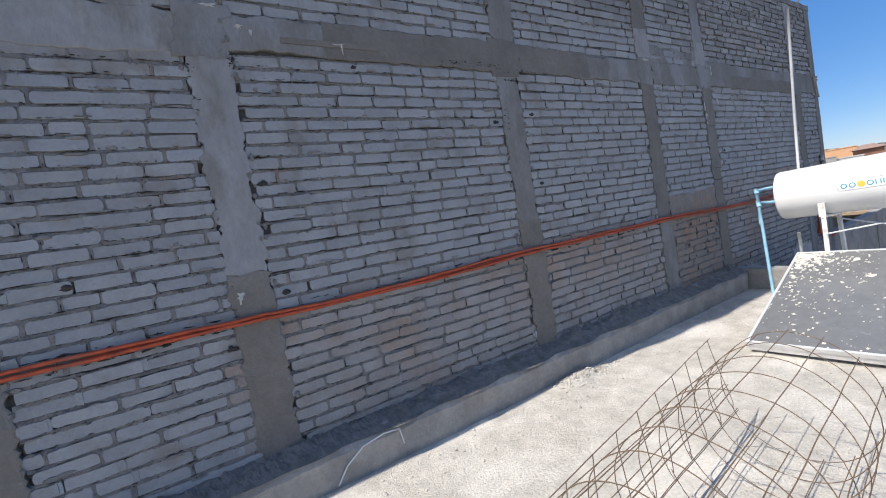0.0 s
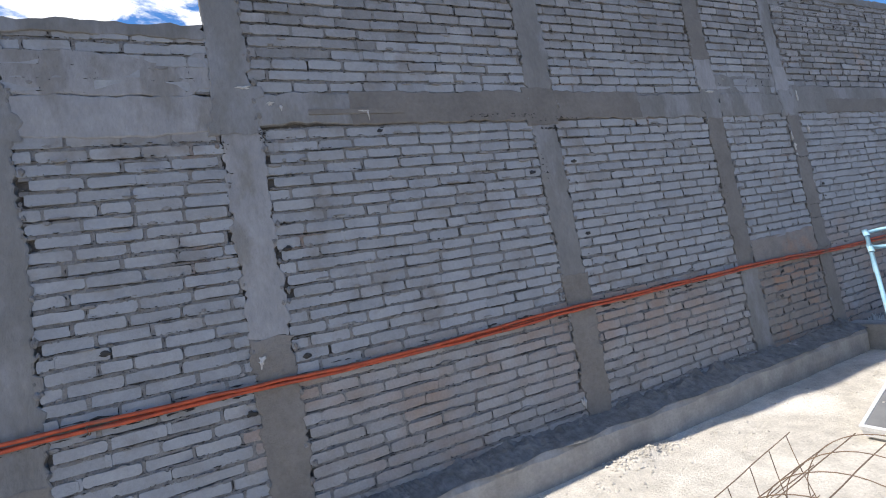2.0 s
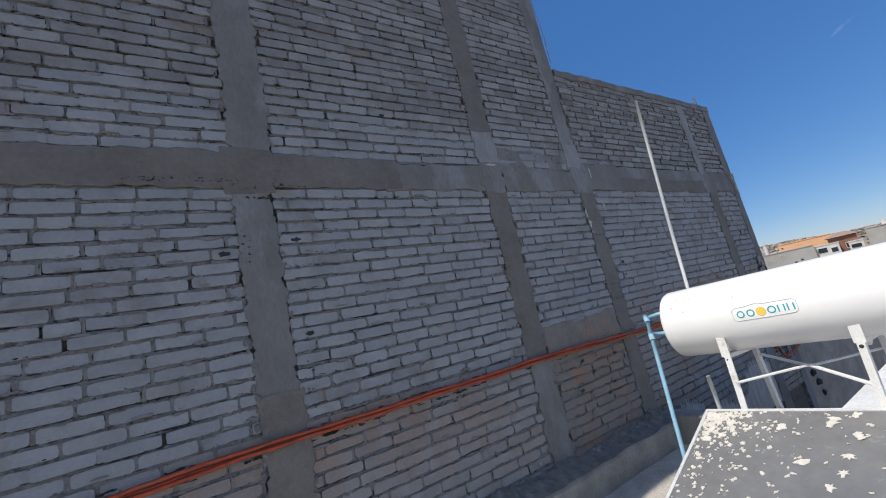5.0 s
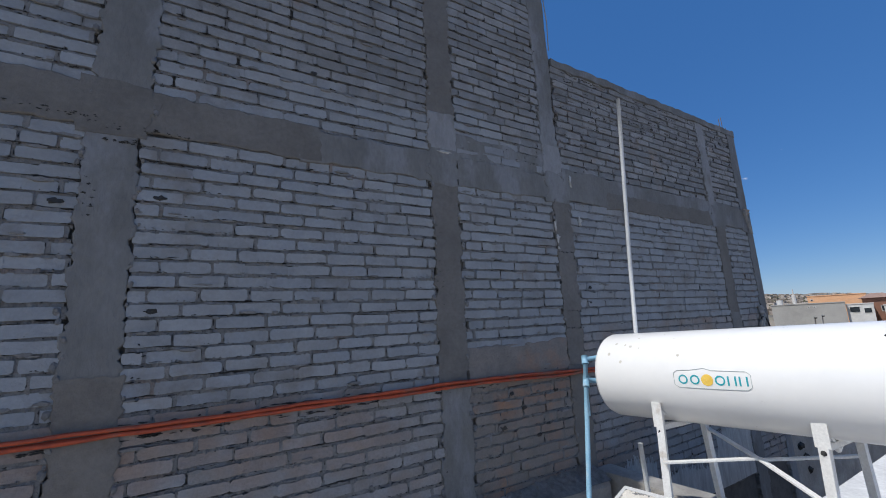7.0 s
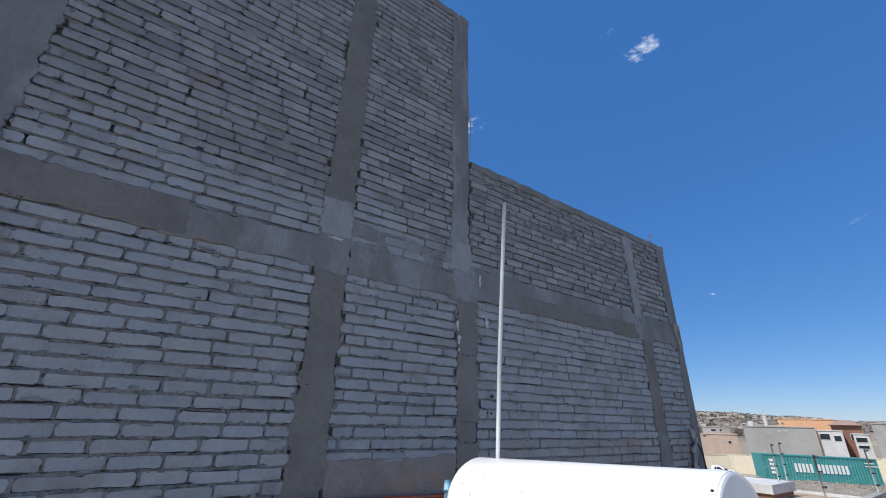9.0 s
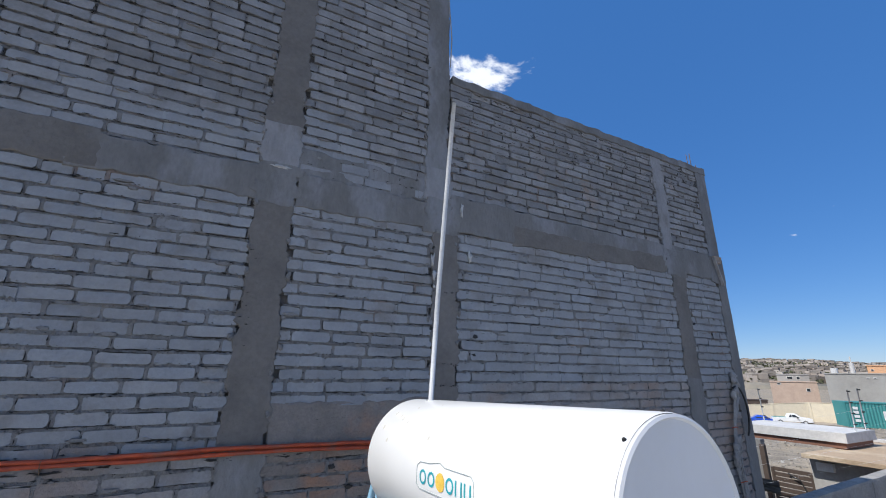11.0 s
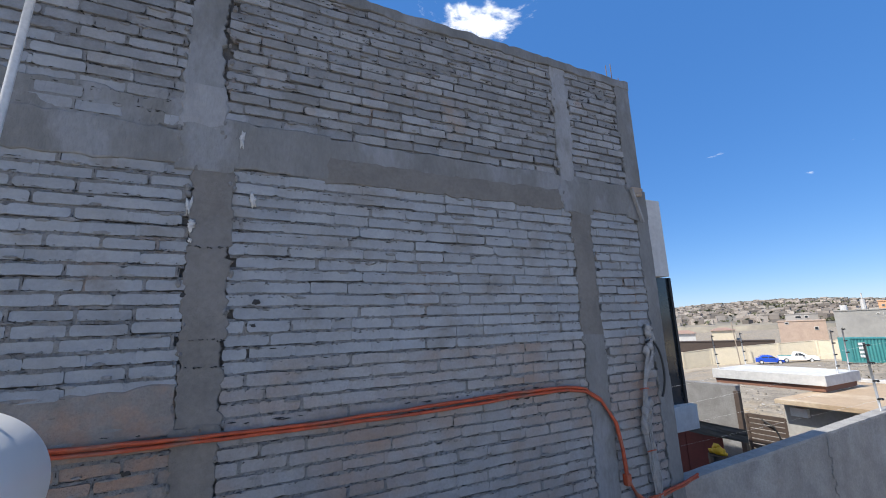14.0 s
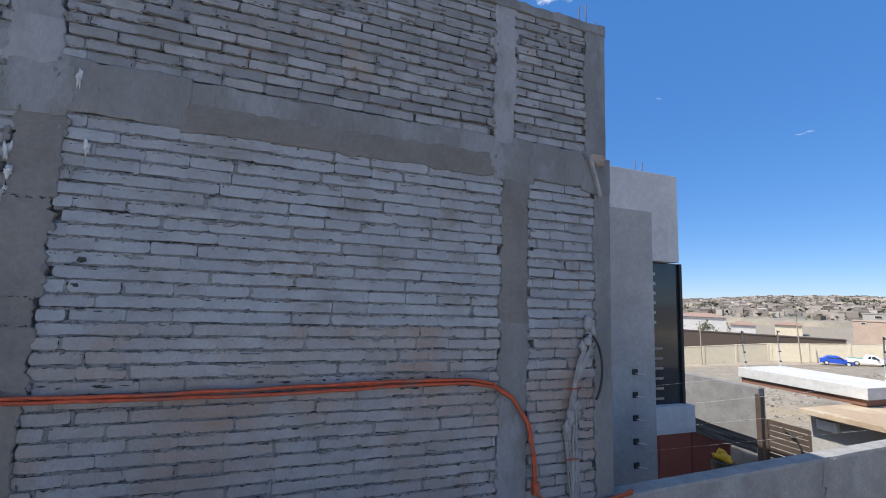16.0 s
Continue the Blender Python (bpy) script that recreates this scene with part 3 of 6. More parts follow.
for x0, x1, z0, z1, kind in panels:
    for i in range(int((x1 - x0) * (z1 - z0) * 16)):
        x, z = brick_rng.uniform(x0, x1), brick_rng.uniform(z0, z1)
        z = z0 + round((z - z0) / PITCH) * PITCH + brick_rng.uniform(-0.022, 0.022)
        if not z0 + 0.02 < z < z1 - 0.02:
            continue
        rx, rz = brick_rng.uniform(0.015, 0.07), brick_rng.uniform(0.005, 0.015)
        x = max(x0 + rx, min(x1 - rx, x))
        n, c = len(vs), 16
        y = WALL_Y - brick_rng.uniform(0.0045, 0.008)
        for lift, grow in ((0.014, 1.0), (0.0, 0.78)):
            for k in range(c):
                q = 2 * math.pi * k / c
                r = grow * brick_rng.uniform(0.7, 1.15)
                vs.append((x + rx * r * math.cos(q), y + lift, z + rz * r * math.sin(q)))
        fs.extend((n + k, n + c + k, n + c + (k + 1) % c, n + (k + 1) % c) for k in range(c))
        fs.append(tuple(n + c + k for k in range(c))[::-1])
crumbs, chips = ([], []), ([], [])


def grain_at(store, x, y, z, sx, sy, sz):
    v, f = store
    n = len(v)
    j = lambda: brick_rng.uniform(0.5, 1.3)
    v.extend(((x - sx * j(), y, z), (x + sx * j(), y, z), (x, y - sy * j(), z), (x, y + sy, z), (x + sx * brick_rng.uniform(-0.6, 0.6), y, z - sz * j()), (x + sx * brick_rng.uniform(-0.6, 0.6), y, z + sz * j())))
    f.extend(tuple(n + k for k in t) for t in ((0, 2, 5), (2, 1, 5), (1, 3, 5), (3, 0, 5), (2, 0, 4), (1, 2, 4), (3, 1, 4), (0, 3, 4)))


for x0, x1, z0, z1, kind in panels:
    if z0 > 5:
        continue
    for i in range(int((x1 - x0) * (min(z1, 4.7) - z0) * 300)):
        x, z = brick_rng.uniform(x0, x1), brick_rng.uniform(z0, min(z1, 4.7))
        z = z0 + round((z - z0) / PITCH) * PITCH + brick_rng.uniform(-0.012, 0.012)
        if z0 < z < z1:
            grain_at(crumbs, x, WALL_Y + 0.002, z, brick_rng.uniform(0.003, 0.012), brick_rng.uniform(0.004, 0.010), brick_rng.uniform(0.002, 0.006))
    # black grains along the beds stand in for the shade in open joints
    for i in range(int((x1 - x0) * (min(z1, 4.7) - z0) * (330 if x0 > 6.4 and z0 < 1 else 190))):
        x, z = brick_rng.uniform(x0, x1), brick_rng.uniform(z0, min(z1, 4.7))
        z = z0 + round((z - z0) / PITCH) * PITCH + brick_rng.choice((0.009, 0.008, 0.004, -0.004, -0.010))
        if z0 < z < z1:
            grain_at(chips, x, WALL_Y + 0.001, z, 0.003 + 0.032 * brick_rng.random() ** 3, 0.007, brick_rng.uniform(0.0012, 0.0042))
# dark cracks at some brick ends, their shade drawn as black flecks
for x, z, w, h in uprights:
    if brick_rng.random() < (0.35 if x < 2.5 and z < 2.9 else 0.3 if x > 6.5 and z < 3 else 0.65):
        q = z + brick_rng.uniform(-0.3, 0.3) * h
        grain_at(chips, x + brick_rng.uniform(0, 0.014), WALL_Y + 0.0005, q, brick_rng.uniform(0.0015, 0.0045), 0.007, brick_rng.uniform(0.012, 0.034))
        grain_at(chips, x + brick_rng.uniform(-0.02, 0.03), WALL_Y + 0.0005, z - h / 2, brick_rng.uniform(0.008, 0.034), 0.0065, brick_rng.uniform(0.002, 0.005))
# black rows of pit shade where the pour left voids in beams and columns
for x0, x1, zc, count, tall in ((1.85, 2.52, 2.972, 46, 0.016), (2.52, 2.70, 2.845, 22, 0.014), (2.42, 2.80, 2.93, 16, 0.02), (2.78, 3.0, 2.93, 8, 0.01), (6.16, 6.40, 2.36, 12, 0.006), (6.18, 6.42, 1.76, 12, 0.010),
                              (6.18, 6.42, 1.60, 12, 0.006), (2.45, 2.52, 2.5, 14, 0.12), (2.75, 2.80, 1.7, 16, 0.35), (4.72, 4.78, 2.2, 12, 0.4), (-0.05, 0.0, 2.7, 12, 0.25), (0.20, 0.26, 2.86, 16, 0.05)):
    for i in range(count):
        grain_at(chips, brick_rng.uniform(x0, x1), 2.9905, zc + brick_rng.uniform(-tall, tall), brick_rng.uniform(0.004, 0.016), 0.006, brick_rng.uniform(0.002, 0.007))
# black flecks paint the gap's shade in the broken chase along the conduit
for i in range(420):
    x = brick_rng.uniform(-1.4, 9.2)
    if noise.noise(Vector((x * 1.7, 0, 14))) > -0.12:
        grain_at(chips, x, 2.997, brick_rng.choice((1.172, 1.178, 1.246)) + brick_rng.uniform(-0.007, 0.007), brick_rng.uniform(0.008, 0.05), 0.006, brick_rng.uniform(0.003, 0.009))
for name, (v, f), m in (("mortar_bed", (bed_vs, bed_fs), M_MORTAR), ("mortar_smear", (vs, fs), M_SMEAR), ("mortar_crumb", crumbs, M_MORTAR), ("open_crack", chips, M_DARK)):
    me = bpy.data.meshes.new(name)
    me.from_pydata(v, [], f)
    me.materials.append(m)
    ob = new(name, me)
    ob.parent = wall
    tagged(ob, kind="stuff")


ACROSS = (0.0, 0.03, 0.18, 0.34, 0.5, 0.66, 0.82, 0.97, 1.0)


def ragged_slab(x0, x1, z0, z1, y, teeth=0.017, step=0.0215, thick=0.05, ragged=(1, 1), fine=1.3):
    """An upright slab of concrete whose two sides follow broken brick ends."""
    bm = bmesh.new()
    rows = max(2, int((z1 - z0) / step))
    left = right = 0.0
    rings = []
    for i in range(rows + 1):
        z = z0 + (z1 - z0) * i / rows
        if i % 4 == 0:
            left, right = brick_rng.uniform(-teeth, teeth), brick_rng.uniform(-teeth, teeth)
        a = x0 + ragged[0] * (left + fine * brick_rng.uniform(-0.008, 0.008))
        b = x1 + ragged[1] * (right + fine * brick_rng.uniform(-0.008, 0.008))
        rag = 0.016 if i in (0, rows) and teeth > 0.009 else 0.0
        ring = [bm.verts.new((a, y + thick, z))]
        for f in ACROSS:
            q = a + (b - a) * f
            dent = 0.0045 * noise.noise(Vector((q * 3, z * 3, 0))) + 0.0025 * noise.noise(Vector((q * 14, z * 14, 5)))
            ring.append(bm.verts.new((q, y + dent + (0.005 if f in (0.0, 1.0) else 0.0), z + rag * brick_rng.uniform(-1, 1))))
        ring.append(bm.verts.new((b, y + thick, z)))
        rings.append(ring)
    for u, v in zip(rings, rings[1:]):
        for k in range(len(u) - 1):
            bm.faces.new((u[k], u[k + 1], v[k + 1], v[k]))
    bm.faces.new(rings[-1])
    bm.faces.new(rings[0][::-1])
    return bm


def ragged_band(x0, x1, z0, z1, y, teeth=0.012, step=0.06, thick=0.05):
    bm = ragged_slab(z0, z1, x0, x1, y, teeth, step, thick)
    for v in bm.verts:
        v.co = Vector((v.co.z, v.co.y, v.co.x))
    bmesh.ops.reverse_faces(bm, faces=bm.faces[:])
    return bm


low_mats = ((M_COLUMN, 0.95, M_COLUMN_BROWN), (M_COLUMN_PALE, 1.50, M_COLUMN_BROWN), (M_COLUMN, 1.50, M_COLUMN_BROWN), (M_BEAM_DARK, 1.24, M_COLUMN), (M_BEAM_DARK, 1.25, M_COLUMN_BROWN), (M_BEAM_DARK, 1.66, M_COLUMN), (M_COLUMN, 1.2, M_COLUMN))
for k, (a, b, c, d) in enumerate(COLS):
    m_hi, z_split, m_lo = low_mats[k]
    foot = 0.27 if b < 6.4 else GROUND
    part("column", ragged_slab(a, b, foot, z_split, 2.990, ragged=(1, 0 if k == 6 else 1)), m_lo, wall)
    part("column", ragged_slab(a + 0.004, b - 0.004, z_split, BEAM[0] + 0.01, 2.994, ragged=(1, 0 if k == 6 else 1)), m_hi, wall)
    top = (3.60, TOP, TOP, TOP, TOP, 4.54, 4.54)[k]
    if k == 4:
        part("column", ragged_slab(c, d - 0.03, BEAM[1] - 0.01, 4.60, 2.994), M_COLUMN_PALE if k == 1 else M_COLUMN, wall)
        part("column", ragged_slab(c - 0.02, d - 0.03, 4.60, top, 2.992, ragged=(1, 0.3)), M_COLUMN, wall)
    else:
        part("column", ragged_slab(c, d, BEAM[1] - 0.01, top, 2.993, ragged=(0.3 if k == 1 else 1, 0 if k == 6 else 1)), (M_COLUMN, M_COLUMN, M_COLUMN, M_BEAM_DARK, M_COLUMN, M_COLUMN_PALE, M_COLUMN)[k], wall)
    # patch where column and beam cross
    z_hi = 3.21
    if k == 4:
        part("beam_joint", ragged_slab(c - 0.01, d + 0.0, 3.20, 3.50, 2.989, 0.012), M_COLUMN_PALE, wall)
    part("beam_joint", ragged_slab(min(a, c) - 0.02, max(b, d) + 0.02 if k < 6 else b, BEAM[0] - 0.03, z_hi, 2.9885, 0.035, ragged=(1, 0 if k == 6 else 1)), (M_COLUMN, M_COLUMN, M_BEAM_DARK, M_COLUMN, M_COLUMN, M_COLUMN, M_COLUMN)[k], wall)
    if k == 3:
        part("beam_joint", ragged_slab(c - 0.01, d + 0.01, 3.19, 3.55, 2.989, 0.01), M_COLUMN_PALE, wall)
for i, (x0, x1, z0, z1, m) in enumerate(((-6.0, -1.42, 2.93, 3.17, M_COLUMN), (-1.12, -0.05, 2.90, 3.16, M_COLUMN_PALE), (0.24, 0.95, 2.94, 3.17, M_COLUMN), (0.93, 2.46, 2.925, 3.19, M_BEAM_DARK), (2.79, 3.70, 2.915, 3.18, M_BEAM_DARK), (3.69, 4.77, 2.91, 3.16, M_COLUMN),
                          (5.07, 6.18, 2.90, 3.16, M_COLUMN), (6.36, 6.97, 2.93, 3.27, M_COLUMN), (6.96, 9.40, 2.90, 3.10, M_BEAM_DARK), (6.96, 9.30, 3.06, 3.26, M_COLUMN), (9.56, 10.2, 2.93, 3.27, M_COLUMN))):
    part("beam", ragged_band(x0 - 0.07, x1 + 0.07, z0, z1, 2.9908 + 0.0009 * (i % 3) + (0.004 if i == 9 else 0.003 if m is M_COLUMN_PALE else 0)), m, wall)
# coping and top rail
part("coping", ragged_band(6.34, 10.53, 4.49, 4.585, 2.985, 0.008, thick=0.235), M_COLUMN, wall)
part("coping", ragged_band(-0.05, 6.3, TOP - 0.09, TOP + 0.01, 2.985, 0.008, thick=0.235), M_COLUMN, wall)
part("coping", ragged_band(-6.0, -0.055, 3.555, 3.64, 2.99, 0.012, thick=0.23), M_COLUMN, wall)
# plastered patch between two columns, dusty from the conduit
part("plaster_patch", ragged_band(-1.12, -0.06, 3.17, 3.44, 2.9975, 0.03), M_COLUMN_PALE, wall)
part("plaster_patch", ragged_band(4.99, 6.15, 1.20, 1.50, 2.996, 0.03), M_PATCH, wall)
part("plaster_patch", ragged_band(4.98, 6.07, 3.14, 3.40, 2.999, 0.05), M_COLUMN, wall)
part("plaster_patch", ragged_band(6.52, 9.41, -0.4, -0.02, 2.996, 0.03), M_COLUMN, wall)
# whitewash run down the foot of the wall
bm = bmesh.new()
for i in range(230):
    x = 6.52 + i * 0.0125
    h = 0.06 + 0.16 * max(0.0, 0.7 + noise.noise(Vector((x * 1.4, 0, 3)))) + 0.10 * brick_rng.random() ** 2
    if 7.3 < x < 8.55:
        h -= 0.2
    box((x, 2.9925, -0.38), (x + 0.0125, 2.996, h), 0, bm)
part("whitewash", bm, M_WASH, wall, "streaky whitewash at the wall's foot")

for key, m in (("wash", M_BRICK), ("raw", M_BRICK_RAW), ("rust", M_BRICK_RUST), ("patch", M_PATCH)):
    v, f = joined[key]
    me = bpy.data.meshes.new("brickwork")
    me.from_pydata(v, [], f)
    me.materials.append(m)
    ob = new("brickwork", me)
    ob.parent = wall
    tagged(ob, kind="stuff")

# parapet that carries on from the wall
bm = bmesh.new()
rows = []
for i in range(60):
    x = 10.55 + i * (19.38 - 10.55) / 59
    top = 0.165 + (x - 10.55) * 0.0255 + 0.012 * noise.noise(Vector((x * 2, 0, 0)))
    rows.append([bm.verts.new((x, y + (0.008 * noise.noise(Vector((x * 1.5, y * 3, z))) if y < 3.1 else 0), z)) for y, z in ((3.0, GROUND), (3.0, -1.2), (3.0, top - 0.35), (2.998, top - 0.02), (3.015, top), (3.135, top), (3.15, top - 0.02), (3.15, GROUND))])
for u, v in zip(rows, rows[1:]):
    for k in range(7):
        bm.faces.new((u[k], v[k], v[k + 1], u[k + 1]))
bm.faces.new(rows[0])
bm.faces.new(rows[-1][::-1])
parapet = tagged(part("wall_boundary", bm, M_BOUNDARY), "grey rendered boundary wall with cracked joints", "wall", kind="structure")
for x in (13.55, 17.0):
    t = 0.165 + (x - 10.55) * 0.0255
    part("column", ragged_slab(x - 0.12, x + 0.12, GROUND, t - 0.015, 2.988, 0.03), M_BOUNDARY, parapet)
bm = bmesh.new()
cap = []
for i in range(90):
    x = 10.56 + i * (19.38 - 10.56) / 89
    t = 0.167 + (x - 10.55) * 0.0255 + 0.008 * noise.noise(Vector((x * 5, 0, 0)))
    e = 0.006 * noise.noise(Vector((x * 9, 3, 0)))
    cap.append([bm.verts.new(q) for q in ((x, 2.992 + e, t - 0.02), (x, 2.996 + e, t + 0.012), (x, 3.155, t + 0.012), (x, 3.157, t - 0.02))])
for u, v in zip(cap, cap[1:]):
    for k in range(3):
        bm.faces.new((u[k], v[k], v[k + 1], u[k + 1]))
part("coping", bm, M_KERB, parapet)
bm = bmesh.new()
for i in range(5):
    lump(bm, (10.78 + 0.05 * i, 2.995, -0.32 - 0.09 * i + 0.1 * (i % 2)), 0.05, 1.0, 0.5)
part("broken_patch", bm, M_DARK, parapet)


# ---- things on the wall ----
def wavy(points, amp, step, seed):
    out = []
    pts = [Vector(p) for p in points]
    for a, b in zip(pts, pts[1:]):
        n = max(1, int((b - a).length / step))
        for i in range(n):
            p = a.lerp(b, i / n)
            out.append(p + Vector((0, 0.25 * amp * noise.noise(p * 2.3 + Vector((seed, 0, 0))), amp * noise.noise(p * 1.1 + Vector((0, seed, 0))))))
    out.append(pts[-1])
    return out


route = [(-6, 2.966, 1.20), (-1.1, 2.966, 1.20), (1.2, 2.966, 1.18), (2.5, 2.966, 1.205), (4.8, 2.966, 1.205), (6.1, 2.966, 1.18), (7.0, 2.966, 1.17), (8.1, 2.966, 1.185), (9.15, 2.966, 1.20),
         (9.36, 2.966, 1.17), (9.55, 2.962, 1.06), (9.70, 2.96, 0.86), (9.755, 2.96, 0.60), (9.77, 2.96, 0.36), (9.85, 2.955, 0.20), (9.97, 2.955, 0.12), (10.16, 2.955, 0.13), (10.5, 2.96, 0.165), (10.76, 2.975, 0.20)]
for k, off in enumerate((0.0, 0.029, 0.015)):
    pts = wavy([(x - off * (0.7 if x > 9.4 and z > 0.2 else 0), y + (0.0, -0.004, 0.012)[k], z + off * (0.3 if 9.6 < x < 9.8 else 1)) for x, y, z in route], 0.018, 0.05, 3 + 5 * k)
    pts = [p + Vector((0, 0.006 * noise.noise(p * 7 + Vector((0, k * 9, 0))), 0.007 * noise.noise(p * 5 + Vector((k * 13, 0, 0))))) for p in pts]
    bm = tube(pts, (0.0125, 0.0115, 0.0085)[k], 8)
    ob = part("conduit_pipe", bm, M_ORANGE, smooth=True)
    tagged(ob, "orange flexible conduit strung along the brick wall", "conduit", "conduits on the wall")
for x in (-0.9, 1.75, 3.9, 6.3, 8.2):
    ring = [(x + 0.002 * math.sin(2 * q), 2.968 + 0.026 * math.cos(q), 1.208 + 0.036 * math.sin(q)) for q in [2 * math.pi * k / 14 for k in range(14)]]
    tagged(part("pipe_clip", tube(ring, 0.0022, 5, closed=True), M_RUSTWIRE), "rusty wire tie holding the orange conduit", "pipe clip", "conduit ties")

bm = box((9.74, 2.945, 0.30), (9.80, 2.998, 0.40), 0.012)
tagged(part("junction_box", bm, M_ORANGE), "small orange plastic junction box on the wall", "junction box")


def drip(x, z, w, h, mat=M_DRIP, name="plaster_drip", label="white dried plaster drip on the concrete"):
    bm = bmesh.new()
    lump(bm, (0, 0, 0), 0.8, 1.0, 1.5, 3)
    for v in bm.verts:
        v.co = Vector((x + 0.78 * v.co.x * w * (1.0 if v.co.z > 0 else 0.6), 2.990 + v.co.y * 0.010, z + 0.78 * v.co.z * h))
    return tagged(part(name, bm, mat, smooth=True), label, "plaster drip")


drip(6.44, 3.13, 0.028, 0.085)
drip(6.53, 2.70, 0.035, 0.06)
drip(6.17, 2.50, 0.035, 0.05)
drip(6.15, 2.62, 0.02, 0.10)
drip(6.17, 2.40, 0.02, 0.02)
drip(0.145, 3.205, 0.085, 0.017)
drip(0.30, 3.09, 0.035, 0.02)
drip(0.37, 3.06, 0.012, 0.035)
drip(0.01, 1.36, 0.03, 0.05)
drip(4.84, 3.185, 0.10, 0.014)
drip(4.55, 0.40, 0.02, 0.02)
drip(2.42, 0.42, 0.025, 0.07)
# recess with a white mark in the beam; a brown strip gives its shade
bm = box((0.55, 2.984, 3.005), (1.28, 2.992, 3.045), 0.003)
tagged(part("timber_strip", bm, M_COLUMN_BROWN), "thin dark recess in a concrete beam, drawn as a brown strip", "timber strip")
drip(0.95, 3.03, 0.075, 0.012)
drip(0.985, 3.0, 0.012, 0.045)

# loose holes and broken bricks, black lumps standing in for the shade inside
hole_rng = random.Random(12)
bm = bmesh.new()
for x, z in ((0.27, 2.07), (0.29, 1.33), (1.05, 2.875), (2.35, 2.45), (2.82, 2.52), (-0.09, 1.05), (3.72, 3.62), (2.82, 1.85), (-0.8, 1.6), (6.16, 2.05), (9.73, 2.3), (4.73, 0.6), (6.55, 1.85), (6.58, 2.0), (5.3, 0.82), (5.55, 0.95), (5.82, 0.78), (5.95, 1.05), (5.42, 1.08), (5.7, 0.70)):
    g = len(bm.verts)
    lump(bm, (x, 3.0, z), hole_rng.uniform(0.016, 0.024), 0.8, 1.0, 2)
    bm.verts.ensure_lookup_table()
    w = hole_rng.uniform(1.0, 1.9)
    for v in bm.verts[g:]:
        v.co.x, v.co.y = x + (v.co.x - x) * w, 3.0 + (v.co.y - 3.0) * 0.4
holes = part("broken_hole", bm, M_DARK, wall)
tagged(holes, kind="stuff")

# wet plaster crumbs along the column edges
bm = bmesh.new()
for a, b, c, d in COLS:
    for i in range(46):
        z = hole_rng.uniform(0.35, 4.4)
        x = hole_rng.choice((a, b) if z < 2.9 else (c, d)) + hole_rng.uniform(-0.025, 0.025)
        if x < 10.5 and not (z > 3.55 and x < -0.05):
            lump(bm, (x, 2.997, z), hole_rng.uniform(0.008, 0.02), 1.5, 0.5)
tagged(part("plaster_crumb", bm, M_MORTAR, wall), kind="stuff")

# cables and rag bundle at the wall's end
strands = []
for i in range(11):
    x = 10.07 + 0.009 * i
    pts = [(x + 0.21, 2.975, 1.60 - 0.015 * i), (x + 0.13, 2.955, 1.40), (x + 0.06 - 0.008 * i, 2.95, 1.16), (x + 0.01, 2.955, 0.92), (x - 0.015, 2.955, 0.72), (x + 0.01, 2.95, 0.45), (x + 0.035, 2.95, 0.08)]
    strands.append([p + Vector((0.028 * noise.noise(p * 5 + Vector((i * 3.7, 0, 0))), 0.012 * noise.noise(p * 6 + Vector((0, i * 5.1, 0))), 0)) for p in wavy(pts, 0.03, 0.05, i * 7)])
cable = empty("cable_bundle", "grey cables tied in a hanging bundle on the wall", "cables", (10.08, 2.95, 0.1))
for pts in strands:
    part("strand", tube(pts, 0.0065, 6), M_RAG, cable, smooth=True)
bm = bmesh.new()
for i in range(6):
    lump(bm, (10.31 + 0.012 * (1 - i) + hole_rng.uniform(-0.035, 0.035), 2.965, 1.70 - 0.045 * i), 0.034, 1.5, 0.9, 2)
part("rag", bm, M_RAG, cable, "torn grey rag", smooth=True)
bm = bmesh.new()
for i in range(7):
    lump(bm, (10.10 + 0.012 * (3 - i) + hole_rng.uniform(-0.03, 0.03), 2.955, 0.98 - 0.04 * i), 0.034, 1.5, 0.9, 2)
part("rag", bm, M_RAG, cable, "torn grey rag", smooth=True)
for z in (1.12, 0.55):
    part("tie", tube([(10.05, 2.945, z), (10.11, 2.935, z + 0.008), (10.17, 2.945, z)], 0.006, 6), M_ORANGE, cable)
loop = [(10.28 + 0.13 * math.sin(q), 2.95 - 0.02 * math.sin(q), 1.28 + 0.30 * math.cos(q)) for q in [2.6 * i / 14 for i in range(-2, 15)]]
tagged(part("black_cable", tube(loop, 0.011, 7), M_DARK, smooth=True), "black cable looped on the wall's end", "cable")

# socket with a propped batten near the top
bm = box((10.35, 2.965, 3.15), (10.49, 3.02, 3.25), 0.012)
for i in range(5):
    lump(bm, (10.36 + 0.03 * i, 2.965, 3.15 + 0.09 * hole_rng.random()), 0.022, 0.9, 0.7)
tagged(part("brick_socket", bm, M_OLD_BRICK), "broken red brick stub jutting from the wall", "brick stub")
tagged(part("batten", beam_between((10.31, 2.955, 3.22), (10.43, 2.955, 2.84), 0.035, 0.025), M_RAG), "pale grey weathered wooden batten leaning on the wall", "batten")
for x, h in ((10.28, 0.22), (10.36, 0.26), (10.47, 0.10)):
    tagged(part("rebar", tube([(x, 3.06, 4.55), (x + 0.004, 3.065, 4.58 + h)], 0.005, 6), M_RUSTWIRE), "rusty rebar end standing out of the wall", "rebar", "rebar ends")
wire = [(6.12, 2.98, TOP), (6.19, 2.97, 6.2), (6.27, 2.965, 5.6), (6.31, 2.965, 5.0), (6.30, 2.97, 4.66)]
tagged(part("hanging_wire", tube(wavy(wire, 0.02, 0.1, 2), 0.006, 6), M_RAG), "pale wire hanging down the wall's edge", "wire")

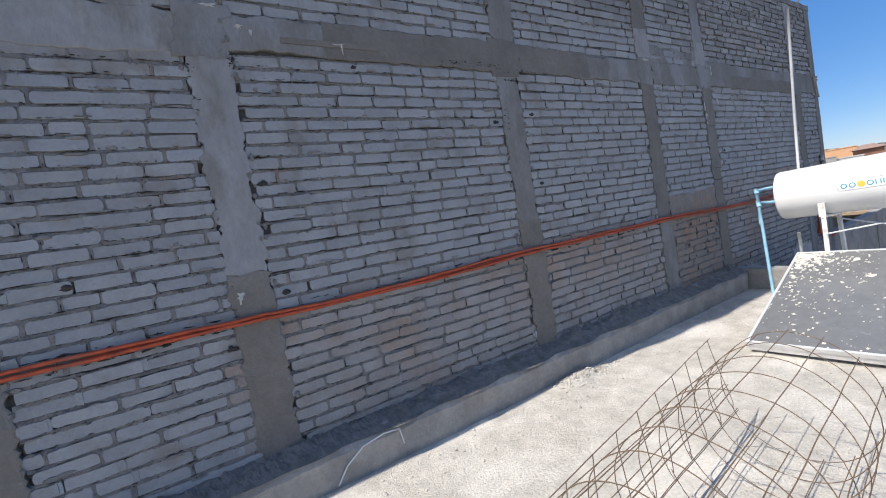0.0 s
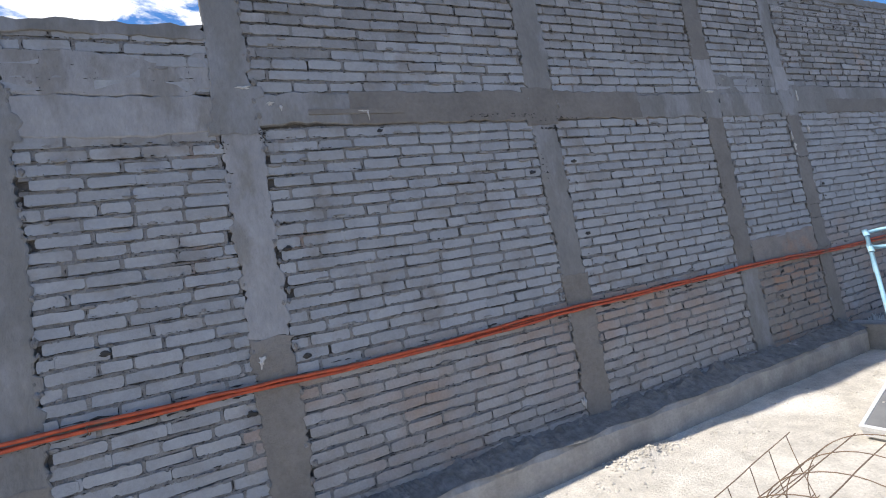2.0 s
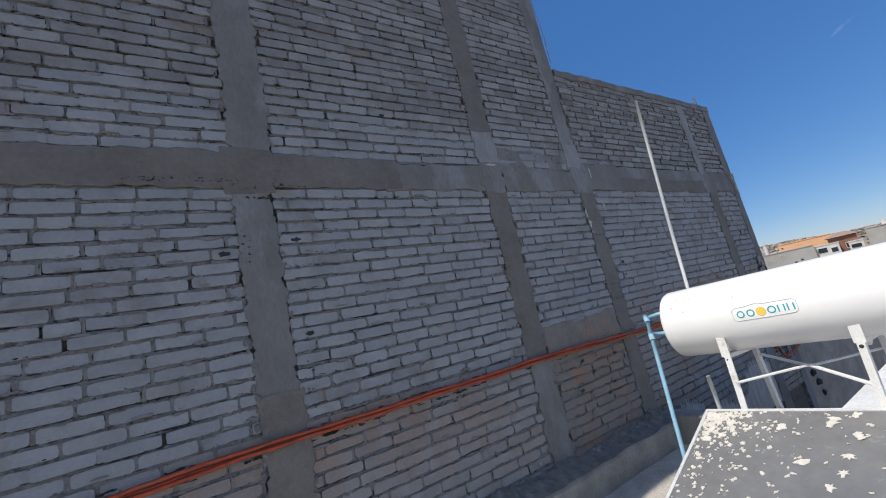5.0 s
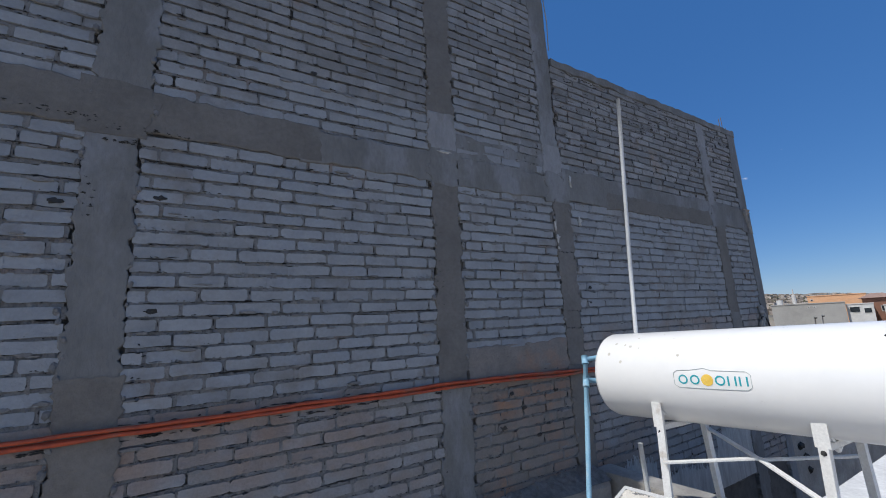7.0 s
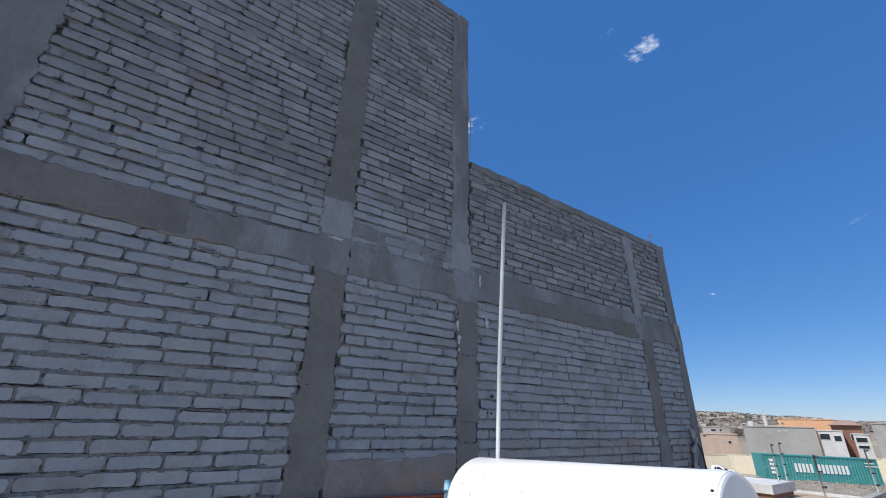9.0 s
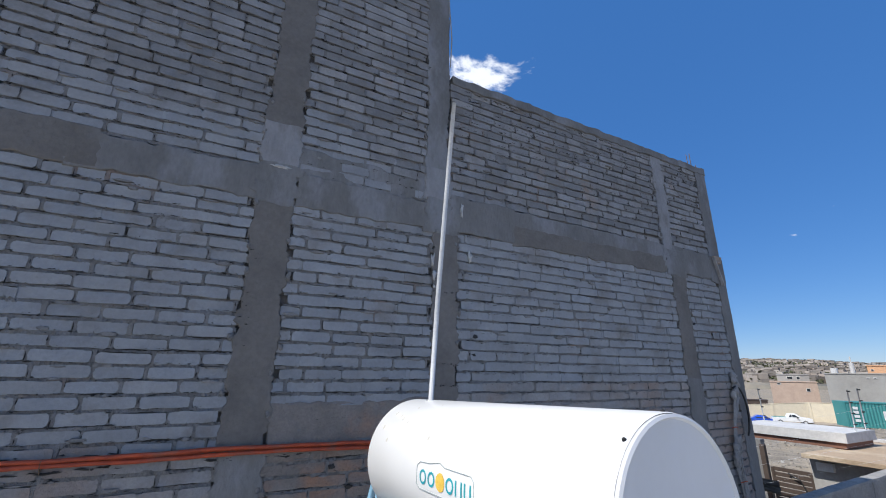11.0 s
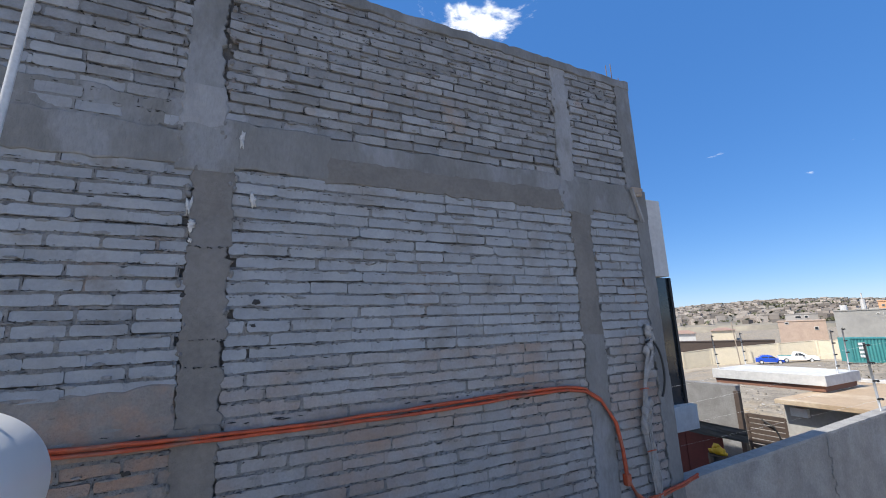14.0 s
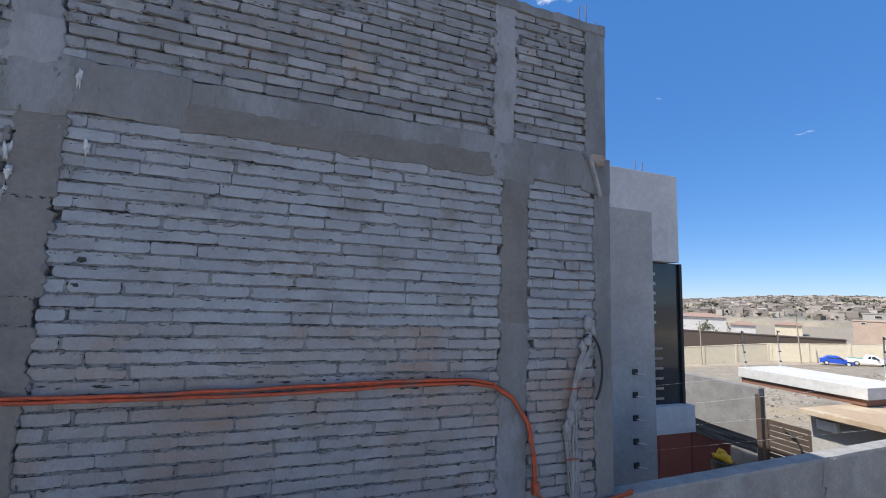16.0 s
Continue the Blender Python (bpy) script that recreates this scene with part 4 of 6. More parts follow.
# ---- things on the roof ----
# loose stones where the kerb has crumbled
stone_rng = random.Random(8)
heap = bmesh.new()
for i in range(420):
    x, y = stone_rng.gauss(2.68, 0.2), stone_rng.gauss(2.68, 0.06)
    lump(heap, (x, y, roof_z(x, y) + 0.004), 0.003 + 0.013 * stone_rng.random() ** 2, 0.7, 0.7)
tagged(part("rubble_heap", heap, M_ROOF), "small heap of crumbled concrete beside the kerb", "rubble", kind="stuff")
bm = bmesh.new()
for i in range(1300):
    x, y = stone_rng.uniform(-0.5, 6.2), stone_rng.uniform(-0.6, 2.78)
    s = stone_rng.uniform(0.003, 0.010) * (1.6 if y > 2.3 else 1)
    lump(bm, (x, y, roof_z(x, y) + s * 0.3), s, 0.6, 0.5)
tagged(part("grit", bm, M_ROOF), "mortar crumbs and grit scattered over the roof", "grit", kind="stuff")
hose = [(0.35, 2.79, 0.03), (0.42, 2.77, 0.14), (0.55, 2.775, 0.22), (0.70, 2.77, 0.245), (0.82, 2.765, 0.235), (0.84, 2.765, 0.12)]
tagged(part("white_cable", tube(wavy(hose, 0.01, 0.05, 5), 0.006, 6), M_PVC, smooth=True), "thin white cable lying over the kerb", "cable")

# roll of welded mesh lying on the floor
cage = empty("wire_mesh_roll", "rusty rolled sheet of welded wire mesh lying on the roof", "wire mesh", (1.6, 0.95, 0))
CR, CZ = 0.36, 0.365


def mesh_point(s, x):
    """Point of the sheet at run s (metres round the roll) and place x along it."""
    yc = 0.875 + 0.11 * (x - 1.15) + 0.012 * noise.noise(Vector((x * 2, 0, 1)))
    if s < 0.45:
        f = 1 - s / 0.45
        return Vector((x, yc + 0.31 + (0.09 + 0.07 * (x - 2.16)) * f, 0.185 + 0.425 * f))
    q = math.radians(-30) + (s - 0.45) / CR
    r = CR * (1 + 0.03 * math.sin(2.3 * q + x))
    return Vector((x, yc + r * math.cos(q), CZ + r * math.sin(q)))


X0, X1 = 0.35, 2.42
n_ring = 11
for i in range(n_ring):
    x = X0 + (X1 - X0) * i / (n_ring - 1)
    pts = []
    for k in range(56):
        s = 0.0 + k * 0.05
        pts.append(mesh_point(s, x + 0.012 * math.sin(k * 0.5 + i)))
    part("ring_wire", tube(pts, 0.0023, 5), M_RUSTWIRE, cage)
for k in range(19):
    s = k * 0.15
    pts = [mesh_point(s, X0 - 0.04 + (X1 - X0 + 0.08) * i / 16) for i in range(17)]
    part("long_wire", tube(pts, 0.0023, 5), M_RUSTWIRE, cage)

# ---- solar water heater ----
heater = empty("solar_water_heater", "white cylindrical solar water heater tank on a steel stand", "water heater", (5.65, 1.35, 0))
TA, TB, TR = Vector((5.617, 2.06, 1.292)), Vector((5.710, 0.635, 1.340)), 0.271
axis = (TB - TA).normalized()
side = axis.cross(Vector((0, 0, 1))).normalized()
over = side.cross(axis)


def round_body(profile, seg=72):
    """A body turned about the tank's axis: (run along it, radius)."""
    bm = bmesh.new()
    rings = []
    for run, r in profile:
        rings.append([bm.verts.new(TA + axis * run + r * (math.cos(q) * side + math.sin(q) * over)) for q in [2 * math.pi * k / seg for k in range(seg)]])
    for u, v in zip(rings, rings[1:]):
        for k in range(seg):
            bm.faces.new((u[k], u[(k + 1) % seg], v[(k + 1) % seg], v[k]))
    return bm, rings


LEN = (TB - TA).length
bm, rings = round_body([(0.012, TR - 0.004), (0.02, TR), (LEN - 0.02, TR), (LEN - 0.012, TR - 0.003)])
body = part("tank_shell", bm, M_TANK, heater, smooth=True)
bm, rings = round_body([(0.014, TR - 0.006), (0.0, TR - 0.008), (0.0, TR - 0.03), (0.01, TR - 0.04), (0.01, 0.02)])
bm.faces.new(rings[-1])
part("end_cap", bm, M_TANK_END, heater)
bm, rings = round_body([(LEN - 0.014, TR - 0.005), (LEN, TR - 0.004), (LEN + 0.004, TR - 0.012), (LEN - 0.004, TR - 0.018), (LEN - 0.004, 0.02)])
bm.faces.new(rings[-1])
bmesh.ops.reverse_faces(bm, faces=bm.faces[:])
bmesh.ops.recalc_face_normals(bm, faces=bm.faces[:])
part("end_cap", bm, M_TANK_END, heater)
for q in (0.1, 0.9, 1.6, 2.6, 5.3):
    p = TA + axis * (LEN - 0.025) + TR * (math.cos(q) * side + math.sin(q) * over)
    bm = bmesh.new()
    lump(bm, p, 0.007, 1, 0.1)
    part("rivet", bm, M_DARK, heater)
# chips in the enamel
for run, q, size in ((0.13, 2.25, 0.015), (0.10, 2.55, 0.017), (0.20, 2.30, 0.012), (0.19, 2.75, 0.014), (0.27, 2.05, 0.010), (0.24, 2.35, 0.016), (0.5, 2.1, 0.008), (0.55, 2.6, 0.014), (0.8, 2.2, 0.007), (0.3, 2.4, 0.009), (0.9, 1.8, 0.006), (1.1, 2.3, 0.005), (0.42, 1.9, 0.008)):
    nrm = math.cos(math.pi - q) * side + math.sin(q) * over
    p = TA + axis * run + (TR - 0.001) * nrm
    bm = bmesh.new()
    lump(bm, p, size * 0.8, 1.2, 0.6)
    for v in bm.verts:
        v.co -= nrm * (v.co - p).dot(nrm) * 0.82
    part("enamel_chip", bm, M_SPLAT, heater)


def on_shell(run, height):
    """Place on the tank's front, at a run along it and a height over the axis, as angle."""
    q = math.asin(max(-0.99, min(0.99, height / TR)))
    return TA + axis * run + (TR + 0.0015) * (math.cos(q) * side + math.sin(q) * over)


# badge on the front: plain shapes in its colours
def badge_bar(run0, run1, h0, h1, mat, name="badge_bar"):
    bm = bmesh.new()
    n = 6
    grid = [[bm.verts.new(on_shell(run0 + (run1 - run0) * i / n, h0 + (h1 - h0) * j / 3)) for i in range(n + 1)] for j in range(4)]
    for j in range(3):
        for i in range(n):
            bm.faces.new((grid[j][i], grid[j][i + 1], grid[j + 1][i + 1], grid[j + 1][i]))
    return part(name, bm, mat, badge)


badge = empty("badge", "", "")
badge.parent = heater
badge.matrix_parent_inverse = heater.matrix_basis.inverted()
BR, BH = -0.075, -0.07
outline = [on_shell(0.60 + BR + r, 0.085 + BH + h) for r, h in ((0.0, -0.03), (0.0, 0.03), (0.02, 0.045), (0.09, 0.047), (0.16, 0.058), (0.20, 0.047), (0.36, 0.045), (0.38, 0.03), (0.38, -0.03), (0.36, -0.045), (0.20, -0.047), (0.02, -0.045))]
part("badge_outline", tube(outline, 0.0014, 5, closed=True), M_PRINT_GREY, badge)


def badge_ring(run, height, rad, mat, name, inner, turn0=0.0, turn1=2 * math.pi):
    bm = bmesh.new()
    rows = [[bm.verts.new(on_shell(run + q * math.cos(a), height + q * math.sin(a))) for q in (rad, rad * inner)] for a in [turn0 + (turn1 - turn0) * k / 20 for k in range(21)]]
    for u, v in zip(rows, rows[1:]):
        bm.faces.new((u[0], v[0], v[1], u[1]))
    return part(name, bm, mat, badge)


for r in (0.650, 0.712, 0.838):
    badge_ring(r + BR, 0.083 + BH, 0.025, M_TEAL, "badge_ring", 0.68)
for r in (0.873, 0.906, 0.926, 0.958):
    badge_bar(r + BR, r + 0.008 + BR, 0.060 + BH, 0.106 + BH, M_TEAL)
badge_ring(0.775 + BR, 0.083 + BH, 0.030, M_YELLOW, "badge_disc", 0.05)

# stand
legs_front = (((5.415, 1.66, 1.145), (5.33, 1.63, 0.0)), ((5.50, 0.93, 1.165), (5.44, 0.93, 0.0)))
legs_back = (((5.86, 1.66, 1.13), (5.98, 1.64, 0.0)), ((5.93, 0.93, 1.15), (6.04, 0.92, 0.0)))
for (a, b), (c, d) in zip(legs_front, legs_back):
    part("leg", beam_between(a, b, 0.04, 0.04), M_STEEL_WHITE, heater)
    part("leg", beam_between(c, d, 0.035, 0.035), M_STEEL_WHITE, heater)
    part("cradle", beam_between(Vector(a) + Vector((0, 0, -0.11)), Vector(c) + Vector((0, 0, -0.11)), 0.03, 0.03), M_STEEL_WHITE, heater)
    part("saddle", tube([Vector(a) + Vector((0.01, 0, -0.02)), Vector((5.64, a[1], 1.02)), Vector(c)], 0.014, 6), M_STEEL_WHITE, heater)
    br = part("bracket", box(Vector(a) + Vector((-0.024, -0.03, -0.11)), Vector(a) + Vector((-0.012, 0.03, 0.03)), 0.003), M_STEEL_WHITE, heater)
    bm = bmesh.new()
    lump(bm, Vector(a) + Vector((-0.02, 0, -0.13)), 0.016, 1, 0.2)
    part("bolt", bm, M_DARK, heater)
part("brace", beam_between((5.345, 1.63, 0.86), (5.66, 1.28, 0.90), 0.03, 0.012), M_STEEL_WHITE, heater)
part("brace", beam_between((5.66, 1.28, 0.90), (5.48, 0.93, 0.80), 0.03, 0.012), M_STEEL_WHITE, heater)
part("brace", beam_between((5.90, 1.65, 0.95), (5.67, 1.28, 0.89), 0.03, 0.012), M_STEEL_WHITE, heater)
part("brace", beam_between((5.67, 1.28, 0.89), (5.97, 0.93, 0.93), 0.03, 0.012), M_STEEL_WHITE, heater)
part("brace", beam_between((5.44, 0.93, 0.45), (6.0, 0.93, 0.52), 0.03, 0.012), M_STEEL_WHITE, heater)

# vent pipe on the tank
vent = empty("vent_pipe", "tall thin pale grey vent pipe standing on the tank", "pipe", (5.63, 1.88, 1.54))
part("tube", tube([(5.612, 1.88, 1.535), (5.64, 1.87, 2.1), (5.685, 1.855, 2.8), (5.72, 1.845, 3.32)], 0.0135, 10), M_VENT, vent, smooth=True)
part("collar", tube([(5.612, 1.88, 1.53), (5.613, 1.88, 1.568)], 0.03, 14), M_TANK, vent, smooth=True)

# blue feed pipes
feed = empty("blue_pipe", "blue plastic water pipe with elbows beside the tank", "pipe", (5.2, 2.1, 0))
part("pipe", tube([(5.535, 2.27, 1.385), (5.40, 2.20, 0.93), (5.22, 2.11, 0.35), (5.14, 2.07, 0.06)], 0.017, 10), M_BLUE_PIPE, feed, smooth=True)
part("pipe", tube([(5.535, 2.275, 1.385), (5.60, 2.20, 1.40), (5.63, 2.10, 1.405)], 0.017, 10), M_BLUE_PIPE, feed, smooth=True)
part("pipe", tube([(5.50, 2.25, 1.245), (5.57, 2.20, 1.235), (5.62, 2.11, 1.235)], 0.019, 10), M_BLUE_PIPE, feed, smooth=True)
for p, q in (((5.52, 2.26, 1.355), (5.542, 2.28, 1.41)), ((5.475, 2.235, 1.20), (5.515, 2.26, 1.27))):
    part("elbow", tube([p, q], 0.024, 10), M_BLUE_PIPE, feed, smooth=True)
part("valve", tube([(5.49, 2.25, 1.0), (5.49, 2.25, 1.24)], 0.013, 8), M_BLUE_PIPE, feed, smooth=True)
tagged(part("pipe_stub", tube([(5.62, 1.93, 0.0), (5.60, 1.93, 0.55), (5.585, 1.935, 0.86)], 0.016, 8), M_PVC, smooth=True), "short grey plastic pipe standing up from the roof", "pipe")

# flat collector
col = empty("solar_collector", "flat grey solar collector in an aluminium frame, spattered with plaster", "solar panel", (4.6, 1.2, 0))
P00, P01, P10, P11 = Vector((3.88, 1.86, 0.105)), Vector((5.31, 1.88, 0.675)), Vector((3.98, 0.54, 0.105)), Vector((5.50, 0.62, 0.675))
PN = (P10 - P00).cross(P01 - P00).normalized()
PN = PN if PN.z > 0 else -PN


def on_panel(u, v, h=0.0):
    """u from the wall side to the open side, v from foot to head."""
    return P00.lerp(P10, u).lerp(P01.lerp(P11, u), v) + PN * h


def panel_box(u0, u1, v0, v1, h0, h1):
    bm = bmesh.new()
    lo = [bm.verts.new(on_panel(u, v, h0)) for u, v in ((u0, v0), (u1, v0), (u1, v1), (u0, v1))]
    hi = [bm.verts.new(on_panel(u, v, h1)) for u, v in ((u0, v0), (u1, v0), (u1, v1), (u0, v1))]
    bm.faces.new(lo[::-1])
    bm.faces.new(hi)
    for k in range(4):
        bm.faces.new((lo[k], lo[(k + 1) % 4], hi[(k + 1) % 4], hi[k]))
    bmesh.ops.recalc_face_normals(bm, faces=bm.faces[:])
    return bm


part("casing", panel_box(0.004, 0.996, 0.004, 0.996, -0.085, -0.008), M_ALU, col)
part("glass", panel_box(0.012, 0.988, 0.012, 0.988, -0.006, 0.0), M_GLASS_DARK, col)
for u0, u1, v0, v1 in ((0, 1, 0, 0.016), (0, 1, 0.984, 1), (0, 0.016, 0.0165, 0.9835), (0.984, 1, 0.0165, 0.9835)):
    part("frame_rail", panel_box(u0, u1, v0, v1, -0.03, 0.006), M_ALU, col)
for u in (0.06, 0.94):
    q = on_panel(u, 0.93, -0.085)
    part("prop", beam_between(q, (q.x, q.y, 0.0), 0.035, 0.035), M_STEEL_WHITE, col)
    q = on_panel(u, 0.05, -0.085)
    part("prop", box((q.x - 0.04, q.y - 0.04, -0.01), (q.x + 0.04, q.y + 0.04, q.z + 0.012), 0.005), M_RUBBLE, col)
splat_rng = random.Random(21)
spl = bmesh.new()


def splat(u, v, s):
    n = 13
    stretch = splat_rng.uniform(0.5, 1.0)
    turn = splat_rng.uniform(0, 3.1)
    ring, low = [], []
    for k in range(n):
        q = 2 * math.pi * k / n
        r = s * splat_rng.uniform(0.4, 1.25)
        dx, dy = r * math.cos(q), r * stretch * math.sin(q)
        du, dv = (dx * math.cos(turn) - dy * math.sin(turn)) / 1.3, (dx * math.sin(turn) + dy * math.cos(turn)) / 1.5
        if not (0.0 < u + du < 1 and 0 < v + dv < 1):
            return
        low.append(spl.verts.new(on_panel(u + du, v + dv, 0.0008)))
        ring.append(spl.verts.new(on_panel(u + du * 0.85, v + dv * 0.85, 0.004)))
    top = spl.verts.new(on_panel(u, v, 0.006))
    for k in range(n):
        spl.faces.new((low[k], low[(k + 1) % n], ring[(k + 1) % n], ring[k]))
        spl.faces.new((ring[k], ring[(k + 1) % n], top))


for i in range(110):
    splat(abs(splat_rng.gauss(0.0, 0.11)) + 0.02, 1.0 - abs(splat_rng.gauss(0.0, 0.09)) - 0.02, splat_rng.uniform(0.006, 0.03))
for i in range(270):
    splat(abs(splat_rng.gauss(0.05, 0.22)), 1.0 - abs(splat_rng.gauss(0.0, 0.33)), splat_rng.uniform(0.004, 0.020))
for i in range(190):
    splat(splat_rng.random(), 1 - splat_rng.random() ** 1.6, splat_rng.uniform(0.003, 0.016))
for i in range(10):
    splat(splat_rng.uniform(0.1, 0.7), splat_rng.uniform(0.55, 0.97), splat_rng.uniform(0.025, 0.042))
bmesh.ops.recalc_face_normals(spl, faces=spl.faces[:])
tagged(part("splatter", spl, M_SPLAT, col, "dried plaster spatter"), kind="stuff")

# ---- fence posts on the boundary ----
def fence_post(base, top, n=4):
    ob = empty("fence_post", "thin galvanised electric fence post with black insulators", "fence post", base, "electric fence posts")
    part("post", tube([base, top], 0.017, 8), M_GALV, ob, smooth=True)
    a, b = Vector(base), Vector(top)
    for i in range(n):
        p = a.lerp(b, 0.18 + 0.78 * i / (n - 1))
        part("insulator", tube([p, p + Vector((-0.05, -0.075, 0.01))], 0.018, 8), M_DARK, ob)
    return ob


posts = [((15.35, 3.08, 0.285), (15.12, 3.02, 1.32)), ((19.2, 3.09, 0.38), (19.0, 3.05, 1.36))]
for a, b in posts:
    fence_post(a, b)
for a, b in (((20.3, 5.5, 0.26), (20.25, 5.45, 1.36)), ((20.95, 5.5, 0.26), (20.9, 5.45, 1.40)), ((19.5, 8.0, 0.26), (19.4, 8.0, 1.28)), ((20.9, 8.0, 0.26), (20.85, 8.0, 1.3))):
    fence_post(a, b)
strand = bmesh.new()
for i in range(4):
    f = 0.18 + 0.78 * i / 3
    a, b = (Vector(p[0]).lerp(Vector(p[1]), f) + Vector((-0.05, -0.075, 0.01)) for p in posts)
    tube([(13.12, 5.33, -0.45 + 0.33 * i), a], 0.0009, 4, strand)
    tube([a, b], 0.0009, 4, strand)
tagged(part("fence_wire", strand, M_PVC), "thin steel wires of the electric fence", "fence wire")

# ---- the neighbour's set-back house ----
house = empty("neighbour_house", "grey and white modern house set back behind the wall", "house", (13, 6, GROUND))
part("wall", box((10.6, 5.36, GROUND), (13.56, 9.0, 3.48), 0.01), M_SETBACK, house)
part("parapet_box", box((10.6, 5.44, 2.64), (14.25, 9.2, 4.22), 0.01), M_WHITE_WALL, house)
part("glass", box((13.57, 5.62, 0.17), (14.44, 9.0, 2.635)), M_WINDOW, house)
part("window_mullion", box((14.41, 5.58, 0.17), (14.47, 5.64, 2.635), 0.004), M_DARK, house)
for i in range(6):
    part("blind_slat", box((13.60, 5.60, 1.55 + 0.17 * i), (13.86, 5.618, 1.60 + 0.17 * i), 0.004), M_GALV, house)
for i in range(6):
    part("stair_tread", box((13.62, 5.605, 0.25 + 0.17 * i), (14.0, 5.618, 0.29 + 0.17 * i), 0.004), M_WOOD, house)
part("wall_base", box((13.57, 5.46, -0.28), (14.54, 9.0, 0.165), 0.008), M_WHITE_WALL, house)
for i in range(5):
    z = 0.78 - 0.36 * i
    bm = box((13.07, 5.34, z - 0.045), (13.17, 5.365, z + 0.045), 0.01)
    part("wall_anchor", bm, M_DARK, house)
    part("anchor_rod", tube([(13.12, 5.35, z - 0.02), (13.26, 5.27, z - 0.03)], 0.008, 6), M_PVC, house)
for x in (13.55, 13.72):
    part("rebar", tube([(x, 5.7, 4.2), (x, 5.7, 4.5)], 0.008, 6), M_RUSTWIRE, house)

# ---- the neighbour's gatehouse ----
gate_house = empty("gatehouse", "low white gatehouse with tan flat roof and thick concrete slab", "building", (19, 5, GROUND))
part("roof_slab", box((19.4, 5.4, 0.04), (21.2, 8.15, 0.29), 0.012), M_WHITE_WALL, gate_house)
part("slab_edge", box((19.46, 5.46, -0.10), (21.1, 8.1, 0.038), 0.006), M_BROWN_WALL, gate_house)
bm = box((17.8, 3.18, -0.22), (19.4, 5.78, -0.12), 0.01)
box((19.402, 4.05, -0.22), (22.2, 5.78, -0.12), 0.01, bm)
part("flat_roof", bm, M_TAN, gate_house)
part("roof_kerb", box((22.05, 4.05, -0.116), (22.2, 5.78, -0.03), 0.01), M_WHITE_WALL, gate_house)
# this wall's shade is put into its colour, grey render instead of white
part("wall", box((18.15, 3.3, GROUND), (18.35, 5.78, -0.225), 0.006), M_SETBACK, gate_house)
lampb = part("wall_lamp", box((18.04, 5.28, -0.50), (18.15, 5.62, -0.31), 0.015), M_STEEL_WHITE, gate_house)
part("post", box((18.2, 6.80, GROUND), (18.32, 6.92, -0.10), 0.008), M_SLAT, gate_house)
# darker render carries the shade that lies on this wall
part("wall", box((18.4, 6.96, GROUND), (18.6, 10.5, 0.0), 0.008), M_RENDER, gate_house)
gate = empty("slatted_gate", "brown slatted metal driveway gate", "gate", (18.2, 6.2, GROUND))
for y in (5.82, 6.68):
    part("gate_post", box((18.17, y - 0.03, GROUND), (18.23, y + 0.03, -0.62), 0.004), M_SLAT, gate)
for i in range(22):
    part("slat", box((18.18, 5.85, -0.70 - 0.12 * i), (18.22, 6.65, -0.605 - 0.12 * i), 0.004), M_SLAT, gate)
part("pull", tube([(18.12, 6.30, -0.70), (18.10, 6.05, -0.82), (18.10, 5.95, -1.05), (18.12, 5.95, -1.4)], 0.02, 7), M_DARK, gate)
shed = empty("maroon_fence", "maroon sheet metal fence with dark shade cloth", "fence", (16.5, 7, GROUND))
for i in range(5):
    part("sheet", box((16.5 + 0.01 * (i % 2), 6.32 + 0.45 * i, GROUND), (16.53 + 0.01 * (i % 2), 6.76 + 0.45 * i, -0.78), 0.004), M_MAROON, shed)
bm = grid_sheet(0, 1, 0, 1, 14, 6, lambda u, v: 0)
for v in bm.verts:
    u, w = v.co.x, v.co.y
    sag = 0.22 * u * (1 - u)
    v.co = Vector((16.4 + 0.05 * noise.noise(Vector((u * 5, w * 3, 0))), 5.7 + 3.1 * u, -0.88 + 0.5 * w * (0.55 + 0.45 * u) - sag * w))
part("shade_cloth", bm, M_CLOTH, shed, "dark shade cloth")
bm = bmesh.new()
for k, (dy, dz, s) in enumerate(((0, 0, 0.12), (0.12, -0.03, 0.09), (-0.1, -0.04, 0.085), (0.04, 0.07, 0.08))):
    lump(bm, (16.25, 6.28 + dy, -1.12 + dz), s, 0.75, 0.6, 2)
tagged(part("yellow_bag", bm, M_BAG, smooth=True), "crumpled yellow plastic bag caught on the fence", "bag")
tagged(part("barrel", tube([(16.25, 6.28, GROUND), (16.25, 6.28, -1.2)], 0.22, 16), M_SLAT), "dark brown drum under the yellow bag", "barrel")


